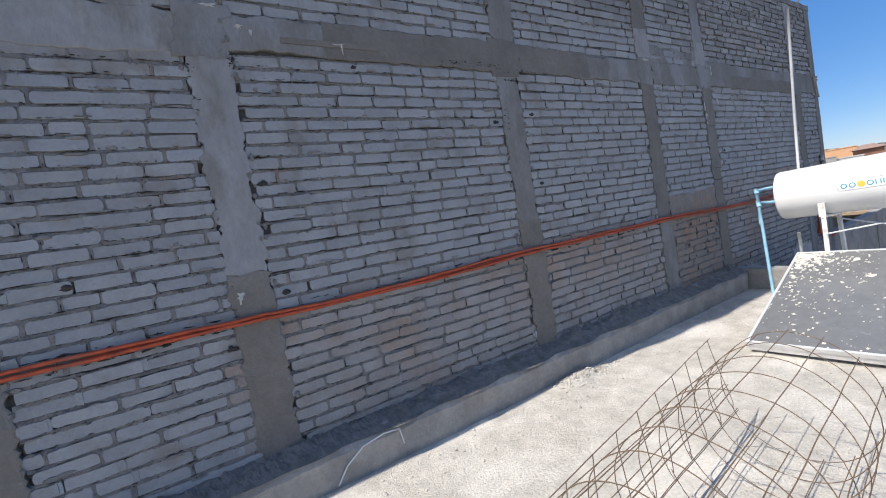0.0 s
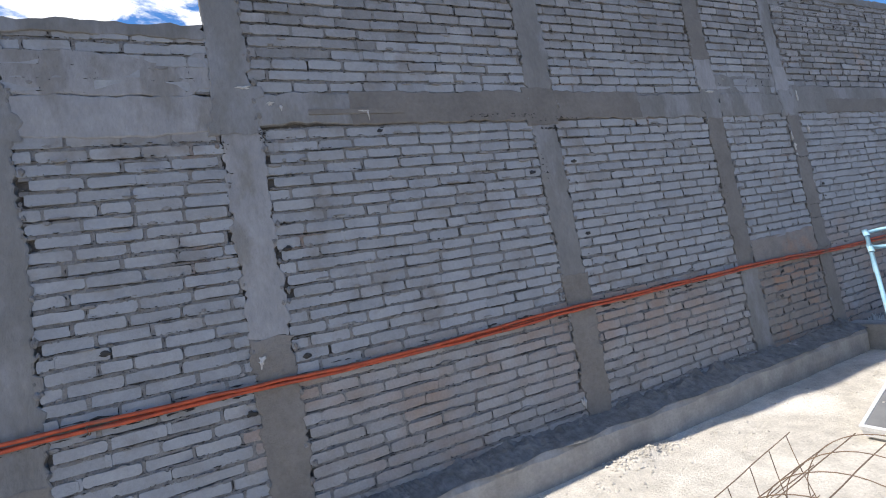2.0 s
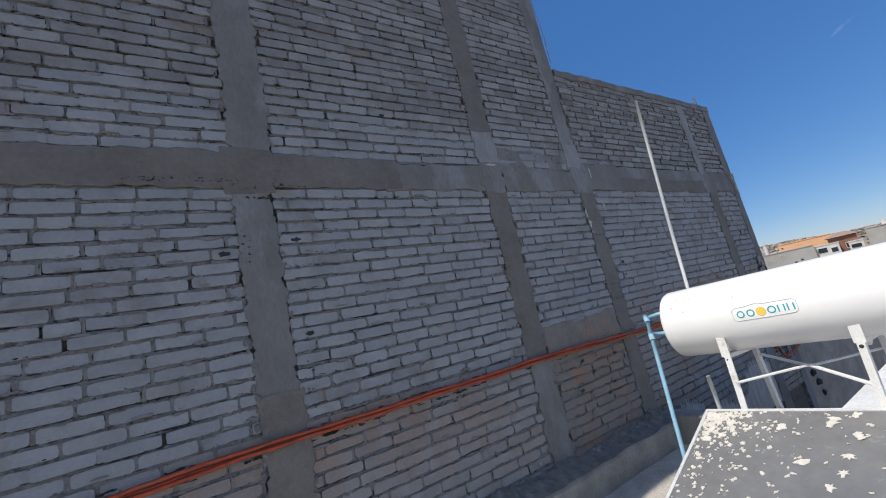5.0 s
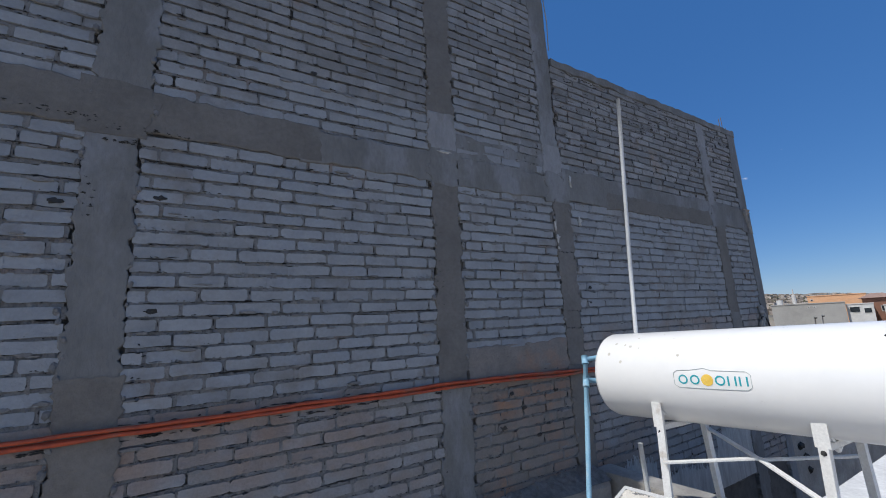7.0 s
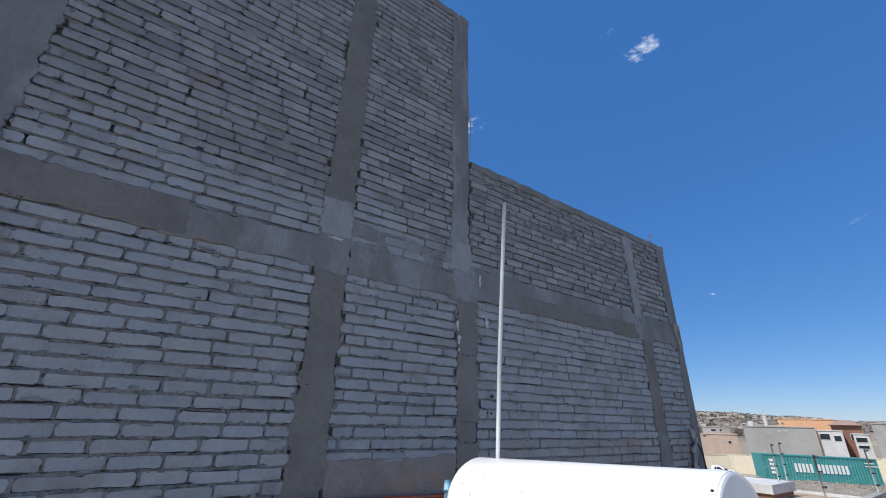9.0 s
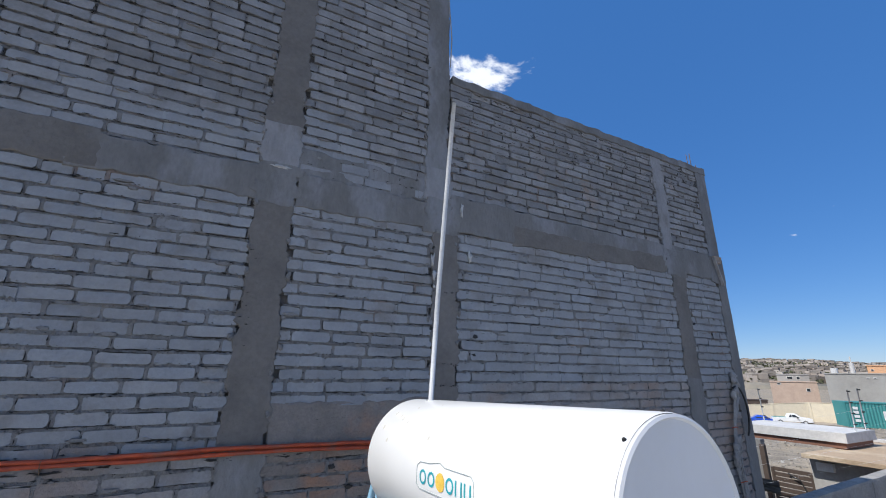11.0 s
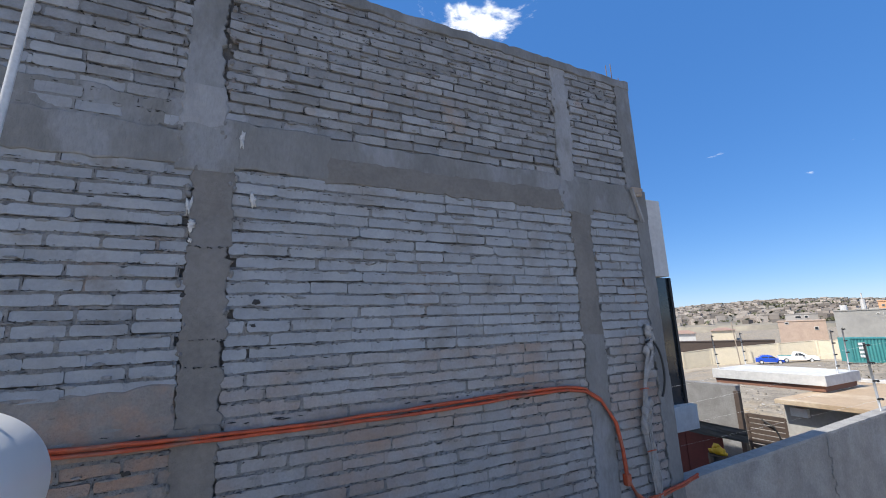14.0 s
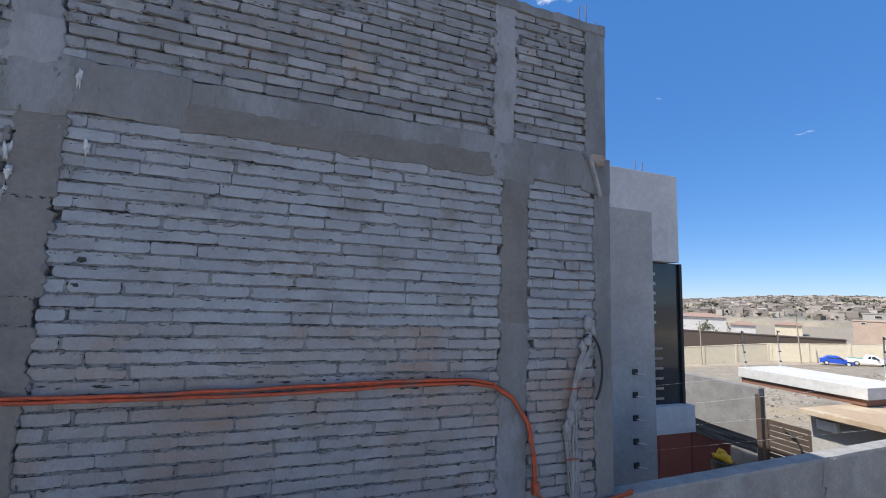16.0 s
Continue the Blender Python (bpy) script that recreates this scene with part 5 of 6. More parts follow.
# ---- vehicles ----
def vehicle(name, label, paint, at, turn, length=4.4, width=1.75, pickup=False, category="car"):
    ob = empty(name, label, category)
    h = 1.48
    prof = [(-0.5, 0.32), (-0.5, 0.78), (-0.44, 0.86), (-0.22, 0.94), (-0.06, 1.38), (0.02, 1.46), (0.24, 1.45), (0.40, 1.05), (0.47, 0.98), (0.5, 0.80), (0.5, 0.32)]
    if pickup:
        prof = [(-0.5, 0.38), (-0.5, 0.88), (-0.46, 0.98), (-0.25, 1.06), (-0.13, 1.55), (-0.07, 1.60), (0.07, 1.60), (0.12, 1.06), (0.13, 1.0), (0.5, 1.0), (0.5, 0.42)]
    bm = bmesh.new()
    rings = []
    for f, squeeze in ((-0.5, 0.0), (-0.46, 1.0), (0.46, 1.0), (0.5, 0.0)):
        row = []
        for x, z in prof:
            inset = 0.10 * max(0.0, (z - 0.95) / 0.55)
            row.append(bm.verts.new((x * length * (0.985 if squeeze == 0 else 1), f * width * (1 - inset * 1.6), z - (0.02 if squeeze == 0 and z > 0.5 else 0))))
        rings.append(row)
    n = len(prof)
    for u, v in zip(rings, rings[1:]):
        for k in range(n):
            bm.faces.new((u[k], u[(k + 1) % n], v[(k + 1) % n], v[k]))
    bm.faces.new(rings[0][::-1])
    bm.faces.new(rings[-1])
    bmesh.ops.recalc_face_normals(bm, faces=bm.faces[:])
    part("body", bm, paint, ob, smooth=False)

    def pane(name2, quad):
        b2 = bmesh.new()
        b2.faces.new([b2.verts.new(q) for q in quad])
        bmesh.ops.recalc_face_normals(b2, faces=b2.faces[:])
        bmesh.ops.solidify(b2, geom=b2.faces[:], thickness=0.012)
        part(name2, b2, M_WINDOW, ob)

    a, b = prof[3], prof[4]
    lo, hi = Vector((a[0] * length, 0, a[1])), Vector((b[0] * length, 0, b[1]))
    nrm = Vector((lo.z - hi.z, 0, hi.x - lo.x)).normalized() * 0.012
    wl0, wl1 = width * 0.43, width * 0.37
    p0, p1 = lo.lerp(hi, 0.06) + nrm, lo.lerp(hi, 0.95) + nrm
    pane("windscreen", [(p0.x, -wl0, p0.z), (p0.x, wl0, p0.z), (p1.x, wl1, p1.z), (p1.x, -wl1, p1.z)])
    back = (0.30 if not pickup else 0.085) * length
    for s in (-1, 1):
        y0, y1 = s * width * 0.502, s * width * 0.435
        mid = (0.06 if not pickup else 0.0) * length
        for x0, x1, t0, t1 in ((-0.17 * length, mid - 0.05, -0.07 * length, mid - 0.05), (mid + 0.03, back, mid + 0.03, back - 0.25)):
            if x1 - x0 > 0.2:
                pane("side_window", [(x0, y0 * 0.985, 0.98 + (0.1 if pickup else 0)), (x1, y0 * 0.985, 0.98 + (0.1 if pickup else 0)), (t1, y1, 1.36 + (0.1 if pickup else 0)), (t0, y1, 1.36 + (0.1 if pickup else 0))])
        part("mirror", box((-0.15 * length, s * width * 0.52, 0.96), (-0.11 * length, s * width * 0.62, 1.08), 0.02), M_DARK, ob)
        for fx in (-0.31, 0.31):
            wy = s * width * 0.5
            wheel = part("wheel", tube([(fx * length, wy - 0.14 * s, 0.32), (fx * length, wy + 0.02 * s, 0.32)], 0.32, 20), M_TYRE, ob)
            part("rim", tube([(fx * length, wy + 0.021 * s, 0.32), (fx * length, wy + 0.03 * s, 0.32)], 0.2, 16), M_ALU, wheel)
        part("headlight", box((-0.502 * length, s * width * 0.30, 0.62), (-0.49 * length, s * width * 0.44, 0.78), 0.01), M_PVC, ob)
    if pickup:
        part("bed", box((0.14 * length, -width * 0.43, 1.001), (0.48 * length, width * 0.43, 1.03)), M_CONT_TEAL, ob)
    ob.matrix_basis = pose(at[0], at[1], at[2], 0, 0, turn)
    return ob


car = vehicle("parked_car", "white parked car with dark windows beside the boundary wall", M_CAR_WHITE, (24.45, 3.84, GROUND), 70, 4.2, 1.78)
for k, x in enumerate((0.16, 0.36, 0.56, 0.76)):
    ob = part("roof_mark", box((x, -0.30, 1.462), (x + 0.09, 0.30 if k % 2 else 0.05, 1.468)), M_DARK, car)
    ob.matrix_parent_inverse = Matrix.Identity(4)
vehicle("pickup_truck", "white pickup truck on the road by the cream wall", M_CAR_WHITE, (*bearing(24.6, 92).xy, ground_z(*bearing(24.6, 92).xy) + 0.05), 124, 5.2, 1.8, True, "truck")
vehicle("small_car", "bright blue hatchback on the road by the cream wall", M_CAR_BLUE, (*bearing(26.9, 91.5).xy, ground_z(*bearing(26.9, 91.5).xy) + 0.05), 124, 4.0, 1.7)

# ---- the cream wall along the road ----
def cream_wall(points, height=3.0):
    for (ax, ay), (bx, by) in zip(points, points[1:]):
        d = Vector((bx - ax, by - ay, 0))
        run = d.length
        d.normalize()
        nrm = Vector((-d.y, d.x, 0))
        za, zb = ground_z(ax, ay), ground_z(bx, by)
        m = Matrix.Translation((ax, ay, za)) @ Matrix(((d.x, nrm.x, 0, 0), (d.y, nrm.y, 0, 0), ((zb - za) / run, 0, 1, 0), (0, 0, 0, 1)))
        ob = part("wall_road", box((0, 0, -0.4), (run, 0.18, height), 0.0, m=m), M_CREAM)
        tagged(ob, "long cream painted boundary wall with pilasters", "wall", kind="structure")
        n = int(run / 4.2)
        for i in range(n + 1):
            x = min(run - 0.16, max(0.16, run * i / n))
            part("pilaster", box((x - 0.16, -0.08, -0.3), (x + 0.16, 0.26, height + 0.08), 0.01, m=m), M_CREAM, ob)
        part("coping", box((0.0, -0.05, height + 0.002), (run, 0.23, height + 0.06), 0.0, m=m), M_CREAM, ob)


cream_wall([tuple(bearing(a, d).xy) for a, d, z in ROAD_LINE[::-1]], 3.0)


# ---- shipping containers ----
def container(name, label, mat, a, b, h=2.59, w=2.44):
    ob = empty(name, label, "shipping container", (a[0], a[1], ground_z(*a)))
    za, zb = ground_z(*a) + 0.15, ground_z(*b) + 0.15
    a, b = Vector((*a, 0)), Vector((*b, 0))
    d = (b - a).normalized()
    run = (b - a).length
    nrm = Vector((d.y, -d.x, 0))
    if nrm.x > 0:
        nrm = -nrm
    m = Matrix.Translation((a.x, a.y, za)) @ Matrix(((d.x, nrm.x, 0, 0), (d.y, nrm.y, 0, 0), ((zb - za) / run, 0, 1, 0), (0, 0, 0, 1)))
    bm = bmesh.new()
    n = int(run / 0.28)
    rows = []
    for i in range(n + 1):
        x0 = run * i / n
        for f, dep in ((0.0, 0.0), (0.25, 0.0), (0.5, -0.045), (0.75, -0.045)):
            x = min(run, x0 + f * run / n)
            rows.append([bm.verts.new((x, dep - 0.03, z)) for z in (0.14, h - 0.1)])
    for u, v in zip(rows, rows[1:]):
        bm.faces.new((u[0], v[0], v[1], u[1]))
    box((0.02, -w, 0.0), (run - 0.02, -0.10, h - 0.01), 0, bm)
    bmesh.ops.recalc_face_normals(bm, faces=bm.faces[:])
    bmesh.ops.transform(bm, verts=bm.verts[:], matrix=m)
    part("side_panel", bm, mat, ob)
    for x0, x1, z0, z1 in ((0, run, 0, 0.15), (0, run, h - 0.11, h), (0, 0.14, 0.151, h - 0.111), (run - 0.14, run, 0.151, h - 0.111)):
        part("frame_rail", box((x0, -0.12, z0), (x1, 0.012, z1), 0.0, m=m), mat, ob)
    return ob, m, run


teal, TM, TRUN = container("shipping_container", "long teal corrugated shipping container with white lettering bars", M_CONT_TEAL, (65.9, 22.3), (73.7, 13.9))


def letter_bars(ob, m, x0, x1, z0, z1, count, gap=()):
    w = (x1 - x0) / count
    for i in range(count):
        if i not in gap:
            part("lettering_bar", box((x0 + w * i, 0.0, z0), (x0 + w * (i + 0.68), 0.02, z1), 0, m=m), M_WHITE_PAINT, ob)


letter_bars(teal, TM, 3.2, 8.6, 0.85, 1.75, 14, (5,))
for i in range(4):
    part("lettering_bar", box((0.7, 0.0, 0.55 + 0.42 * i), (1.15, 0.02, 0.83 + 0.42 * i), 0, m=TM), M_WHITE_PAINT, teal)
for i in range(2):
    part("lettering_bar", box((10.2, 0.0, 1.75 + 0.3 * i), (11.6 - 0.5 * i, 0.02, 1.85 + 0.3 * i), 0, m=TM), M_WHITE_PAINT, teal)
red, RM, RRUN = container("shipping_container", "rust red corrugated shipping container with white lettering bars", M_CONT_RED, (73.2, 12.6), (74.6, 6.6))
for i in range(4):
    part("lettering_bar", box((0.75, 0.0, 0.6 + 0.38 * i), (1.25, 0.02, 0.78 + 0.38 * i), 0, m=RM), M_WHITE_PAINT, red)
    part("lettering_bar", box((5.1, 0.0, 0.8 + 0.36 * i), (5.25, 0.02, 1.0 + 0.36 * i), 0, m=RM), M_WHITE_PAINT, red)


# ---- buildings beyond ----
def far_house(name, label, az_l, az_r, dist, top, wall_mat, deep=9.0, windows=(), roof=None, skew=0.0, cap=None):
    """A house between two bearings; windows: (from, to, low, high) as shares of its front."""
    dist, top = dist * 1.22, 1.72 + (top - 1.72) * 1.22
    a, b = bearing(az_l, dist - skew), bearing(az_r, dist + skew)
    d = (b - a).normalized()
    nrm = Vector((-d.y, d.x, 0))
    if nrm.x < 0:
        nrm = -nrm
    run = (b - a).length
    m = Matrix.Translation((a.x, a.y, GROUND)) @ Matrix(((d.x, nrm.x, 0, 0), (d.y, nrm.y, 0, 0), (0, 0, 1, 0), (0, 0, 0, 1)))
    h = top - GROUND
    ob = empty(name, label, "house", (a.x, a.y, GROUND))
    part("wall", box((0, 0, -6.5), (run, deep, h), 0.03, m=m), wall_mat, ob)
    part("roof_edge", box((-0.1, -0.1, h + 0.004), (run + 0.1, deep + 0.1, h + 0.2), 0.03, m=m), cap or wall_mat, ob)
    for u0, u1, v0, v1 in windows:
        win = part("window", box((u0 * run, -0.06, v0 * h), (u1 * run, 0.02, v1 * h), 0.01, m=m), M_WHITE_WALL, ob)
        part("pane", box((u0 * run + 0.08, -0.075, v0 * h + 0.08), (u1 * run - 0.08, -0.062, v1 * h - 0.08), 0, m=m), M_WINDOW, win)
    if roof:
        bm = bmesh.new()
        q = [m @ Vector(p) for p in ((-0.5, -0.6, h + 0.2), (run + 0.5, -0.6, h + 0.2), (run + 0.5, deep + 0.5, h + 0.2), (-0.5, deep + 0.5, h + 0.2), (run * 0.3, deep / 2, h + roof), (run * 0.7, deep / 2, h + roof))]
        v = [bm.verts.new(p) for p in q]
        for f in ((0, 1, 5, 4), (1, 2, 5), (2, 3, 4, 5), (3, 0, 4), (3, 2, 1, 0)):
            bm.faces.new([v[i] for i in f])
        bmesh.ops.recalc_face_normals(bm, faces=bm.faces[:])
        part("roof", bm, M_TILE_ROOF, ob)
    return ob, m, run, h


far_house("unfinished_house", "unfinished pale brick house behind the cream wall", 25.7, 21.9, 92, 0.75, M_PINK_BRICK, 8, ((0.15, 0.24, 0.86, 0.97), (0.75, 0.84, 0.55, 0.72)))
far_house("unfinished_house", "grey upper room of the unfinished brick house", 25.0, 22.4, 96, 1.9, M_GREY_WALL, 6, ((0.3, 0.5, 0.84, 0.95), (0.6, 0.72, 0.84, 0.95)))
far_house("grey_house", "large blank grey block house behind the containers", 21.2, 15.3, 90, 2.1, M_GREY_WALL, 9, ((0.50, 0.54, 0.86, 0.91), (0.58, 0.62, 0.86, 0.91)))
far_house("white_house", "white balcony front beside the grey house", 15.25, 13.3, 91, 1.7, M_WHITE_WALL, 8, ((0.10, 0.50, 0.70, 0.92), (0.62, 0.92, 0.66, 0.86)))
far_house("apricot_house", "apricot painted house above the grey block house", 18.0, 13.6, 108, 3.6, M_ORANGE_WALL, 9, ((0.05, 0.1, 0.86, 0.92),))
far_house("brown_house", "red brown house with a low tiled roof", 14.0, 11.8, 98, 2.5, M_BROWN_WALL, 9, ((0.12, 0.3, 0.62, 0.8), (0.55, 0.8, 0.58, 0.78)), roof=1.2)
far_house("balcony_house", "small house with balconies behind the containers", 12.6, 11.5, 95, 1.3, M_WHITE_WALL, 8, ((0.1, 0.85, 0.70, 0.90), (0.1, 0.85, 0.46, 0.6)))
far_house("grey_house", "long blank grey block house with a rooftop water tank", 11.1, 7.0, 93, 2.8, M_GREY_WALL, 9, ((0.75, 0.80, 0.88, 0.95),))
far_house("dark_house", "narrow dark fronted house with white balcony", 6.9, 4.6, 94, 2.4, M_SLAT, 9, ((0.05, 0.3, 0.55, 0.92), (0.45, 0.9, 0.6, 0.88)), cap=M_WHITE_WALL)
brown, BM, BRUN, BH = far_house("brown_shed", "low brick sheds behind the cream wall", 4.2, -3.5, 99, 0.2, M_OLD_BRICK, 8)
# open bays as dark boxes on the front, the shade inside given by colour
for u0, u1 in ((0.30, 0.43), (0.47, 0.53), (0.72, 0.80)):
    part("open_bay", box((u0 * BRUN, -0.05, 1.2), (u1 * BRUN, 0.03, BH - 0.5), 0.01, m=BM), M_BAY, brown)
for u in (0.29, 0.44, 0.54):
    part("door_post", box((u * BRUN, -0.12, 1.0), ((u + 0.012) * BRUN, 0.02, BH - 0.2), 0.01, m=BM), M_WHITE_WALL, brown)
part("awning", box((0.27 * BRUN, -0.9, BH - 0.3), (0.6 * BRUN, 0.0, BH - 0.15), 0.02, m=BM), M_TILE_ROOF, brown)
far_house("long_shed", "long low dark fence and sheds behind the cream wall", 46, 26.2, 88, -2.15, M_SLAT, 2)
far_house("white_hall", "white roofed low hall below the hillside", 41, 36, 150, -0.8, M_WHITE_WALL, 20, roof=1.6)

far_house("white_hall", "small white low house with a shallow roof", 35.6, 33.4, 150, -2.6, M_WHITE_WALL, 14, roof=1.3)
far_house("white_hall", "pale low house below the hillside", 31.8, 29.6, 160, -2.2, M_CREAM, 14, roof=1.2)
for az, d, z in ((9.6, 116, 3.2), (20.4, 113, 2.35)):
    p = bearing(az, d, z)
    bm = tube([p, p + Vector((0, 0, 0.2)), p + Vector((0, 0, 1.0))], 0.55, 14)
    tagged(part("water_tank", bm, M_WHITE_WALL), "round white rooftop water tank on a house", "water tank", "rooftop water tanks")
p = bearing(19.0, 150, 2.5)
bm = tube([p, p + Vector((0, 0, 2.6))], 0.5, 8)
tube([p + Vector((0, 0, 2.6)), p + Vector((0, 0, 4.2))], 0.14, 6, bm)
tagged(part("spire", bm, M_WHITE_WALL), "small white church spire above the roofs", "spire")

# poles along the road
for (x, y), h, lean in ((bearing(29.5, 92).xy, 7.5, 0.4), (bearing(2.2, 82).xy, 7.0, -0.7), (bearing(38, 88).xy, 7.5, 0.3)):
    tagged(part("utility_pole", tube([(x, y, ground_z(x, y)), (x, y + lean, ground_z(x, y) + h)], 0.09, 8), M_WOOD), "bare wooden utility pole by the cream wall", "utility pole", "poles along the road")

# rubble, planks and scrub on the lot
lot_rng = random.Random(31)


def rock(store, x, y, z, s, squash):
    v, f = store
    n = len(v)
    t = lot_rng.uniform(0, 3)
    ring = [(math.cos(t + k * 1.257) * s * lot_rng.uniform(0.6, 1.25), math.sin(t + k * 1.257) * s * lot_rng.uniform(0.6, 1.25)) for k in range(5)]
    v.extend((x + a, y + b, z - 0.3 * s) for a, b in ring)
    v.extend((x + a * 0.62, y + b * 0.62, z + s * squash * lot_rng.uniform(0.5, 1.1)) for a, b in ring)
    f.extend((n + k, n + (k + 1) % 5, n + 5 + (k + 1) % 5, n + 5 + k) for k in range(5))
    f.append((n + 5, n + 6, n + 7, n + 8, n + 9))


clods, stones = ([], []), ([], [])
for i in range(15000):
    x, y = lot_rng.uniform(26, 76), lot_rng.uniform(-26, 24)
    if noise.noise(Vector((x * 0.16, y * 0.16, 2))) < lot_rng.uniform(-0.55, 0.25):
        continue
    s = 0.03 + 0.11 * lot_rng.random() ** 4
    rock(clods if lot_rng.random() < 0.93 else stones, x, y, ground_z(x, y) + 0.01, s, 0.7)
for name, (v, f), m, label in (("lot_rubble", clods, M_CLOD, "grey brown clods and rubble strewn over the vacant lot"), ("lot_stone", stones, M_RUBBLE, "pale stones scattered over the vacant lot")):
    me = bpy.data.meshes.new(name)
    me.from_pydata(v, [], f)
    me.materials.append(m)
    tagged(new(name, me), label, "rubble", kind="stuff")
for az, d, t, l in ((3.4, 53, 0.3, 1.5), (4.6, 46, 1.9, 1.3), (1.4, 56, 2.4, 1.6), (0.3, 58, 0.9, 1.5), (6.0, 50, 2.8, 1.0), (-1.6, 60, 1.3, 1.7), (9.0, 55, 1.0, 1.2)):
    x, y = bearing(az, d).xy
    bm = beam_between((x - l * math.cos(t), y - l * math.sin(t), ground_z(x, y) + 0.12), (x + l * math.cos(t), y + l * math.sin(t), ground_z(x, y) + 0.3), 0.13, 0.09)
    tagged(part("plank", bm, M_WHITE_WALL), "pale broken plank on the vacant lot", "plank", "planks on the lot")
bm = bmesh.new()
for i in range(1500):
    x, y = lot_rng.uniform(44, 74), lot_rng.uniform(-22, 20)
    if noise.noise(Vector((x * 0.2, y * 0.2, 7))) < 0.05:
        continue
    q = Vector((x, y, ground_z(x, y)))
    for k in range(3):
        d = Vector((lot_rng.uniform(-1, 1), lot_rng.uniform(-1, 1), lot_rng.uniform(0.3, 1.2))) * 0.13
        e = Vector((lot_rng.uniform(-1, 1), lot_rng.uniform(-1, 1), 0)) * 0.05
        bm.faces.new([bm.verts.new(q + e), bm.verts.new(q - e), bm.verts.new(q + d)])
tagged(part("scrub", bm, M_DRY_SCRUB), "low dry scrub on the vacant lot", "scrub", kind="stuff")
bx, by = bearing(2.0, 52).xy
bm = bmesh.new()
for i in range(60):
    q = Vector((bx + lot_rng.gauss(0, 0.35), by + lot_rng.gauss(0, 0.35), ground_z(bx, by)))
    d = Vector((lot_rng.gauss(0, 0.35), lot_rng.gauss(0, 0.35), lot_rng.uniform(0.3, 0.9)))
    e = Vector((lot_rng.uniform(-1, 1), lot_rng.uniform(-1, 1), 0)) * 0.09
    bm.faces.new([bm.verts.new(q + e), bm.verts.new(q - e), bm.verts.new(q + d)])
tagged(part("green_bush", bm, M_GREEN), "small green bush on the vacant lot", "bush")


def far_tree(p, h, seed):
    r = random.Random(seed)
    ob = empty("tree", "dusty green tree with an uneven crown", "tree", p, "trees below the hillside")
    p = Vector(p)
    part("trunk", tube([p, p + Vector((0.1, 0, h * 0.5))], 0.16, 6), M_WOOD, ob)
    bm = bmesh.new()
    for i in range(260):
        c = p + Vector((r.gauss(0, h * 0.26), r.gauss(0, h * 0.26), h * 0.62 + r.gauss(0, h * 0.16)))
        s = h * r.uniform(0.03, 0.075)
        a, b = Vector((r.uniform(-1, 1), r.uniform(-1, 1), r.uniform(-1, 1))) * s, Vector((r.uniform(-1, 1), r.uniform(-1, 1), r.uniform(-1, 1))) * s
        bm.faces.new([bm.verts.new(c + a), bm.verts.new(c + b), bm.verts.new(c - a), bm.verts.new(c - b)])
    part("crown", bm, M_FOLIAGE, ob)


for k, (az, d, h) in enumerate(((38.0, 170, 4.5), (36.8, 205, 4.5), (3, 130, 4.5), (0.5, 128, 5), (-2, 140, 5), (44, 120, 4.0))):
    far_tree(bearing(az, d, ground_z(*bearing(az, d).xy)), h * 1.2, k)


# ---- hillside covered with houses ----
def hill_top(az):
    """Height of the skyline over eye level, in degrees."""
    return 0.25 + 1.35 * math.exp(-((az - 27) / 15.0) ** 2) + 0.12 * noise.noise(Vector((az * 0.35, 0, 0)))


def hill_z(az, d):
    f = max(0.0, min(1.0, (d - 330) / 470))
    top = 1.7 + 800 * math.tan(radians(hill_top(az)))
    return GROUND + (top - GROUND) * (f ** 0.85) + 1.2 * f * noise.noise(Vector((az * 0.8, d * 0.01, 3)))


bm = bmesh.new()
azs = [-70 + i * 1.0 for i in range(181)]
ds = [322] + [330 + i * 29.4 for i in range(17)] + [900, 1200]
rows = [[bm.verts.new((*bearing(a, d).xy, hill_z(a, min(d, 800)) - (8 if d > 1000 or d < 325 else 0))) for a in azs] for d in ds]
for u, v in zip(rows, rows[1:]):
    for i in range(len(azs) - 1):
        bm.faces.new((u[i], u[i + 1], v[i + 1], v[i]))
bmesh.ops.recalc_face_normals(bm, faces=bm.faces[:])
tagged(part("backdrop_hill", bm, M_HILL), "dry brown hillside on the horizon", "hill", kind="structure")
hr = random.Random(77)
vs, fs, vs2, fs2 = [], [], [], []
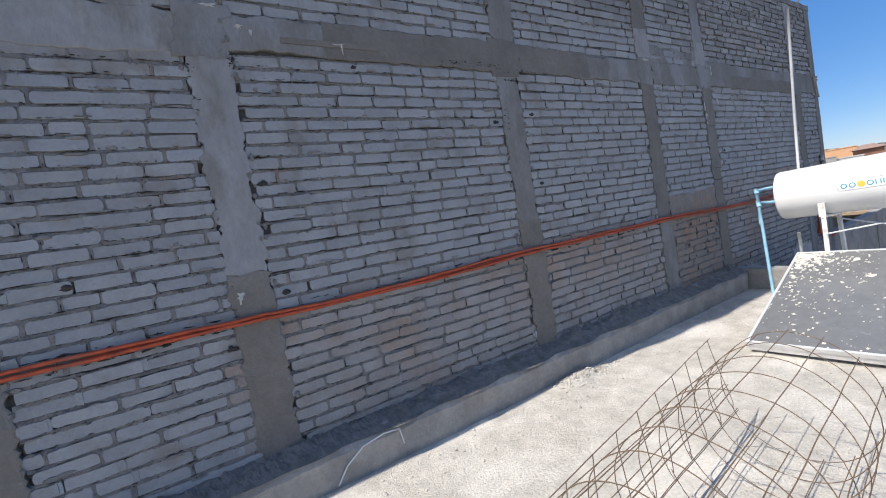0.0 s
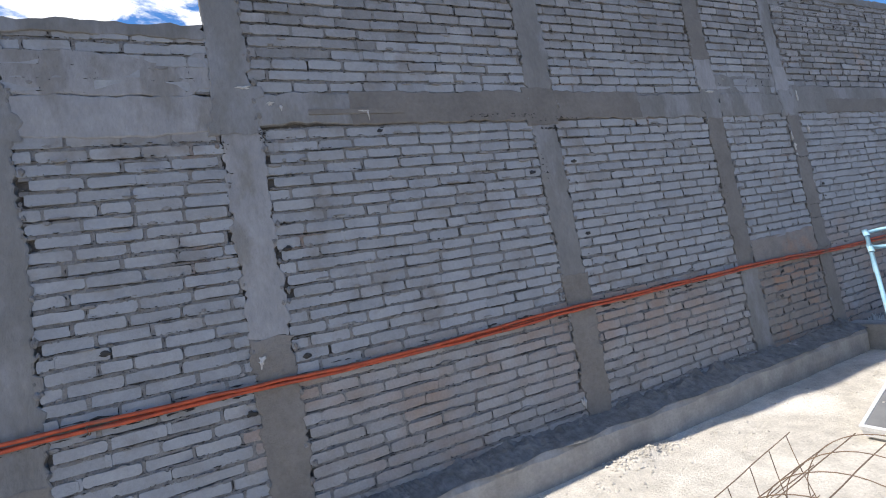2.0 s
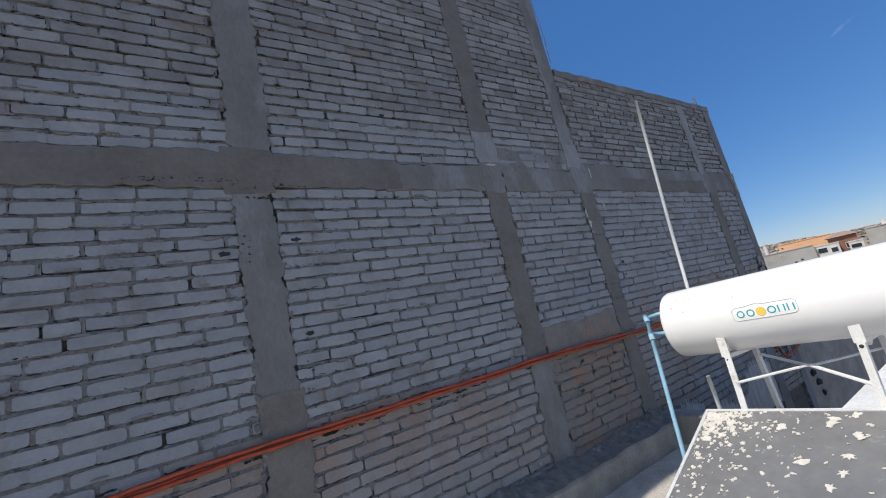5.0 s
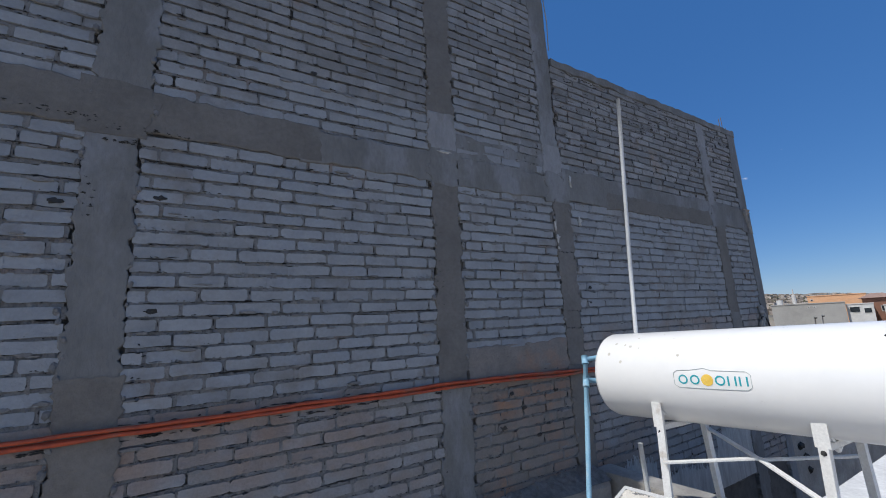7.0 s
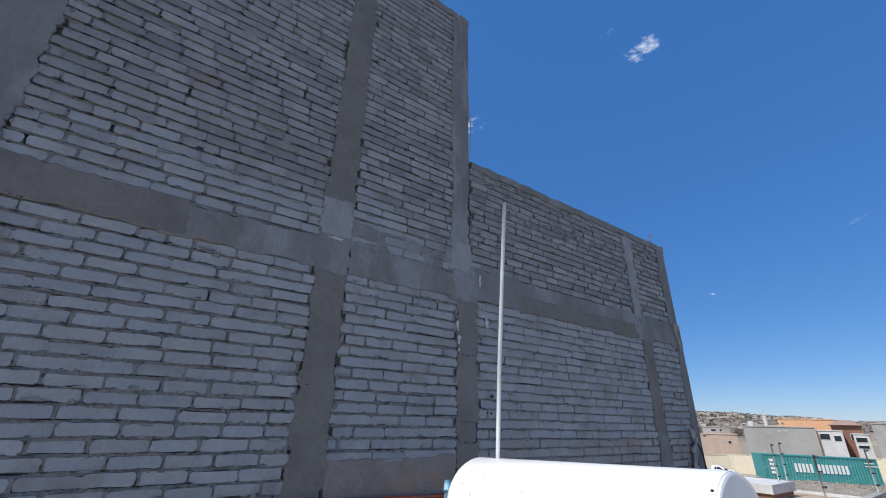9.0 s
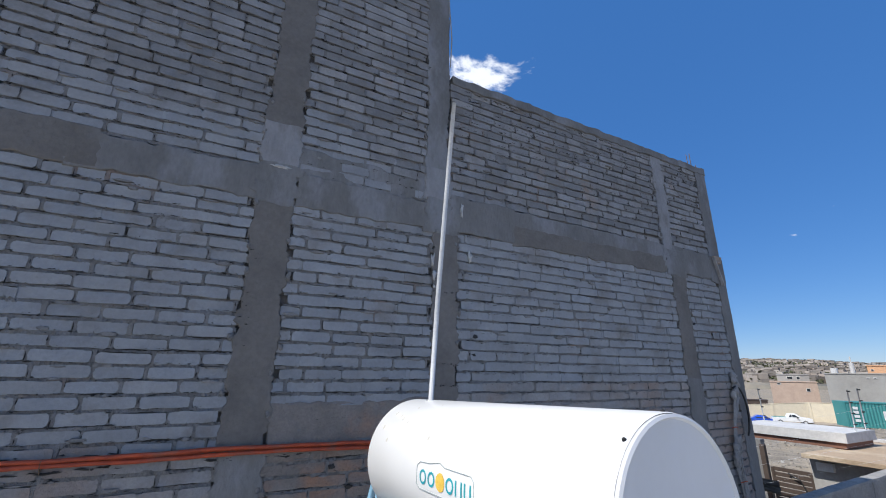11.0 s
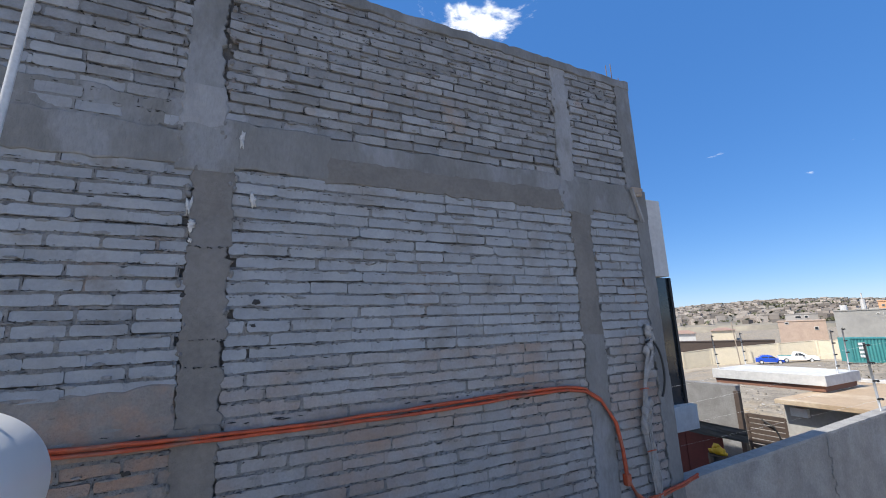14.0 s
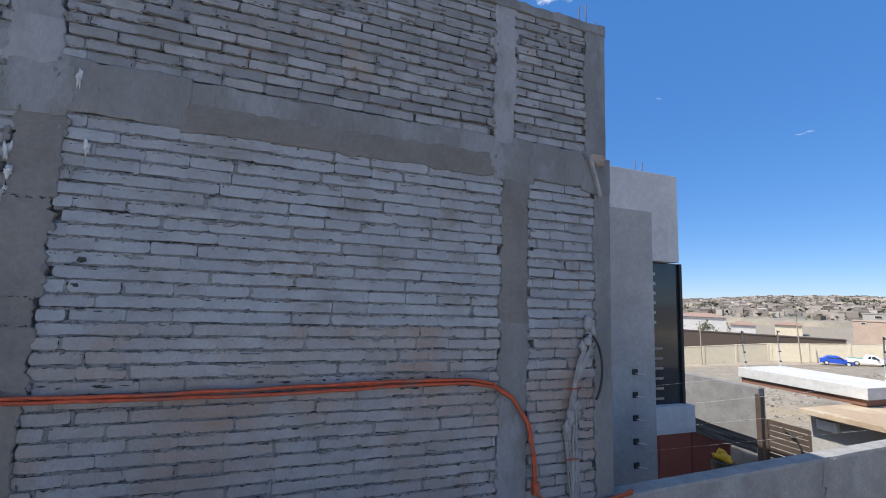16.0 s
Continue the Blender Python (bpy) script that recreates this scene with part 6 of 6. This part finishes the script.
for i in range(5200):
    az = hr.uniform(-12, 60)
    d = 340 + 460 * hr.random() ** 0.8
    p = bearing(az, d)
    z = hill_z(az, d)
    if noise.noise(Vector((az * 0.25, d * 0.006, 11))) > 0.28 and d < 650:
        continue
    w, dp, h = hr.uniform(2.2, 6.5), hr.uniform(3, 7), hr.uniform(1.6, 3.6)
    c, s = math.cos(radians(az + hr.uniform(-25, 25))), math.sin(radians(az + hr.uniform(-25, 25)))
    b = len(vs)
    for dz in (-1.5, h):
        for u, v in ((-1, -1), (1, -1), (1, 1), (-1, 1)):
            x, y = u * dp / 2, v * w / 2
            vs.append((p.x + x * c - y * s, p.y + x * s + y * c, z + dz))
    fs.extend(tuple(b + k for k in f) for f in ((0, 1, 5, 4), (1, 2, 6, 5), (2, 3, 7, 6), (3, 0, 4, 7), (4, 5, 6, 7)))
for i in range(4200):
    az = hr.uniform(-12, 60)
    d = 330 + 460 * hr.random() ** 0.9
    p = bearing(az, d)
    z = hill_z(az, d) if d > 330 else ground_z(p.x, p.y)
    s = hr.uniform(0.9, 2.2)
    b = len(vs2)
    for k in range(6):
        vs2.append((p.x + hr.uniform(-s, s), p.y + hr.uniform(-s, s), z + hr.uniform(0.1, 1.7) * s))
    fs2.extend(((b, b + 1, b + 2), (b + 1, b + 3, b + 2), (b + 3, b + 4, b + 5), (b + 2, b + 4, b), (b + 5, b + 1, b)))
for name, v, f, m, lab, cat in (("hill_houses", vs, fs, M_HOUSES, "hundreds of small pale houses crowding the hillside", "houses"), ("hill_bushes", vs2, fs2, M_FOLIAGE, "dark bushes scattered between the houses", "bushes")):
    me = bpy.data.meshes.new(name)
    me.from_pydata(v, [], f)
    me.materials.append(m)
    tagged(new(name, me), lab, cat, kind="stuff")

# ---- single bricks of the nearest panel ----
var_rng = random.Random(3)
variants = {}
for key, m in (("wash", M_BRICK), ("raw", M_BRICK_RAW), ("rust", M_BRICK_RUST)):
    for size in (0.28, 0.16):
        for k in range(9):
            me = bpy.data.meshes.new("brick")
            me.from_pydata(brick_shape(size, 0.07, var_rng), [], BRICK_FACES)
            me.materials.append(m)
            variants.setdefault((key, size), []).append(me)
for x, y, z, length, height, key in single:
    size = 0.28 if length > 0.2 else 0.16
    ob = new("brick", var_rng.choice(variants[key, size]))
    ob.parent = wall
    ob.matrix_basis = Matrix.Translation((x, y, z)) @ Matrix.Diagonal((length / size, 1, height / 0.07, 1))
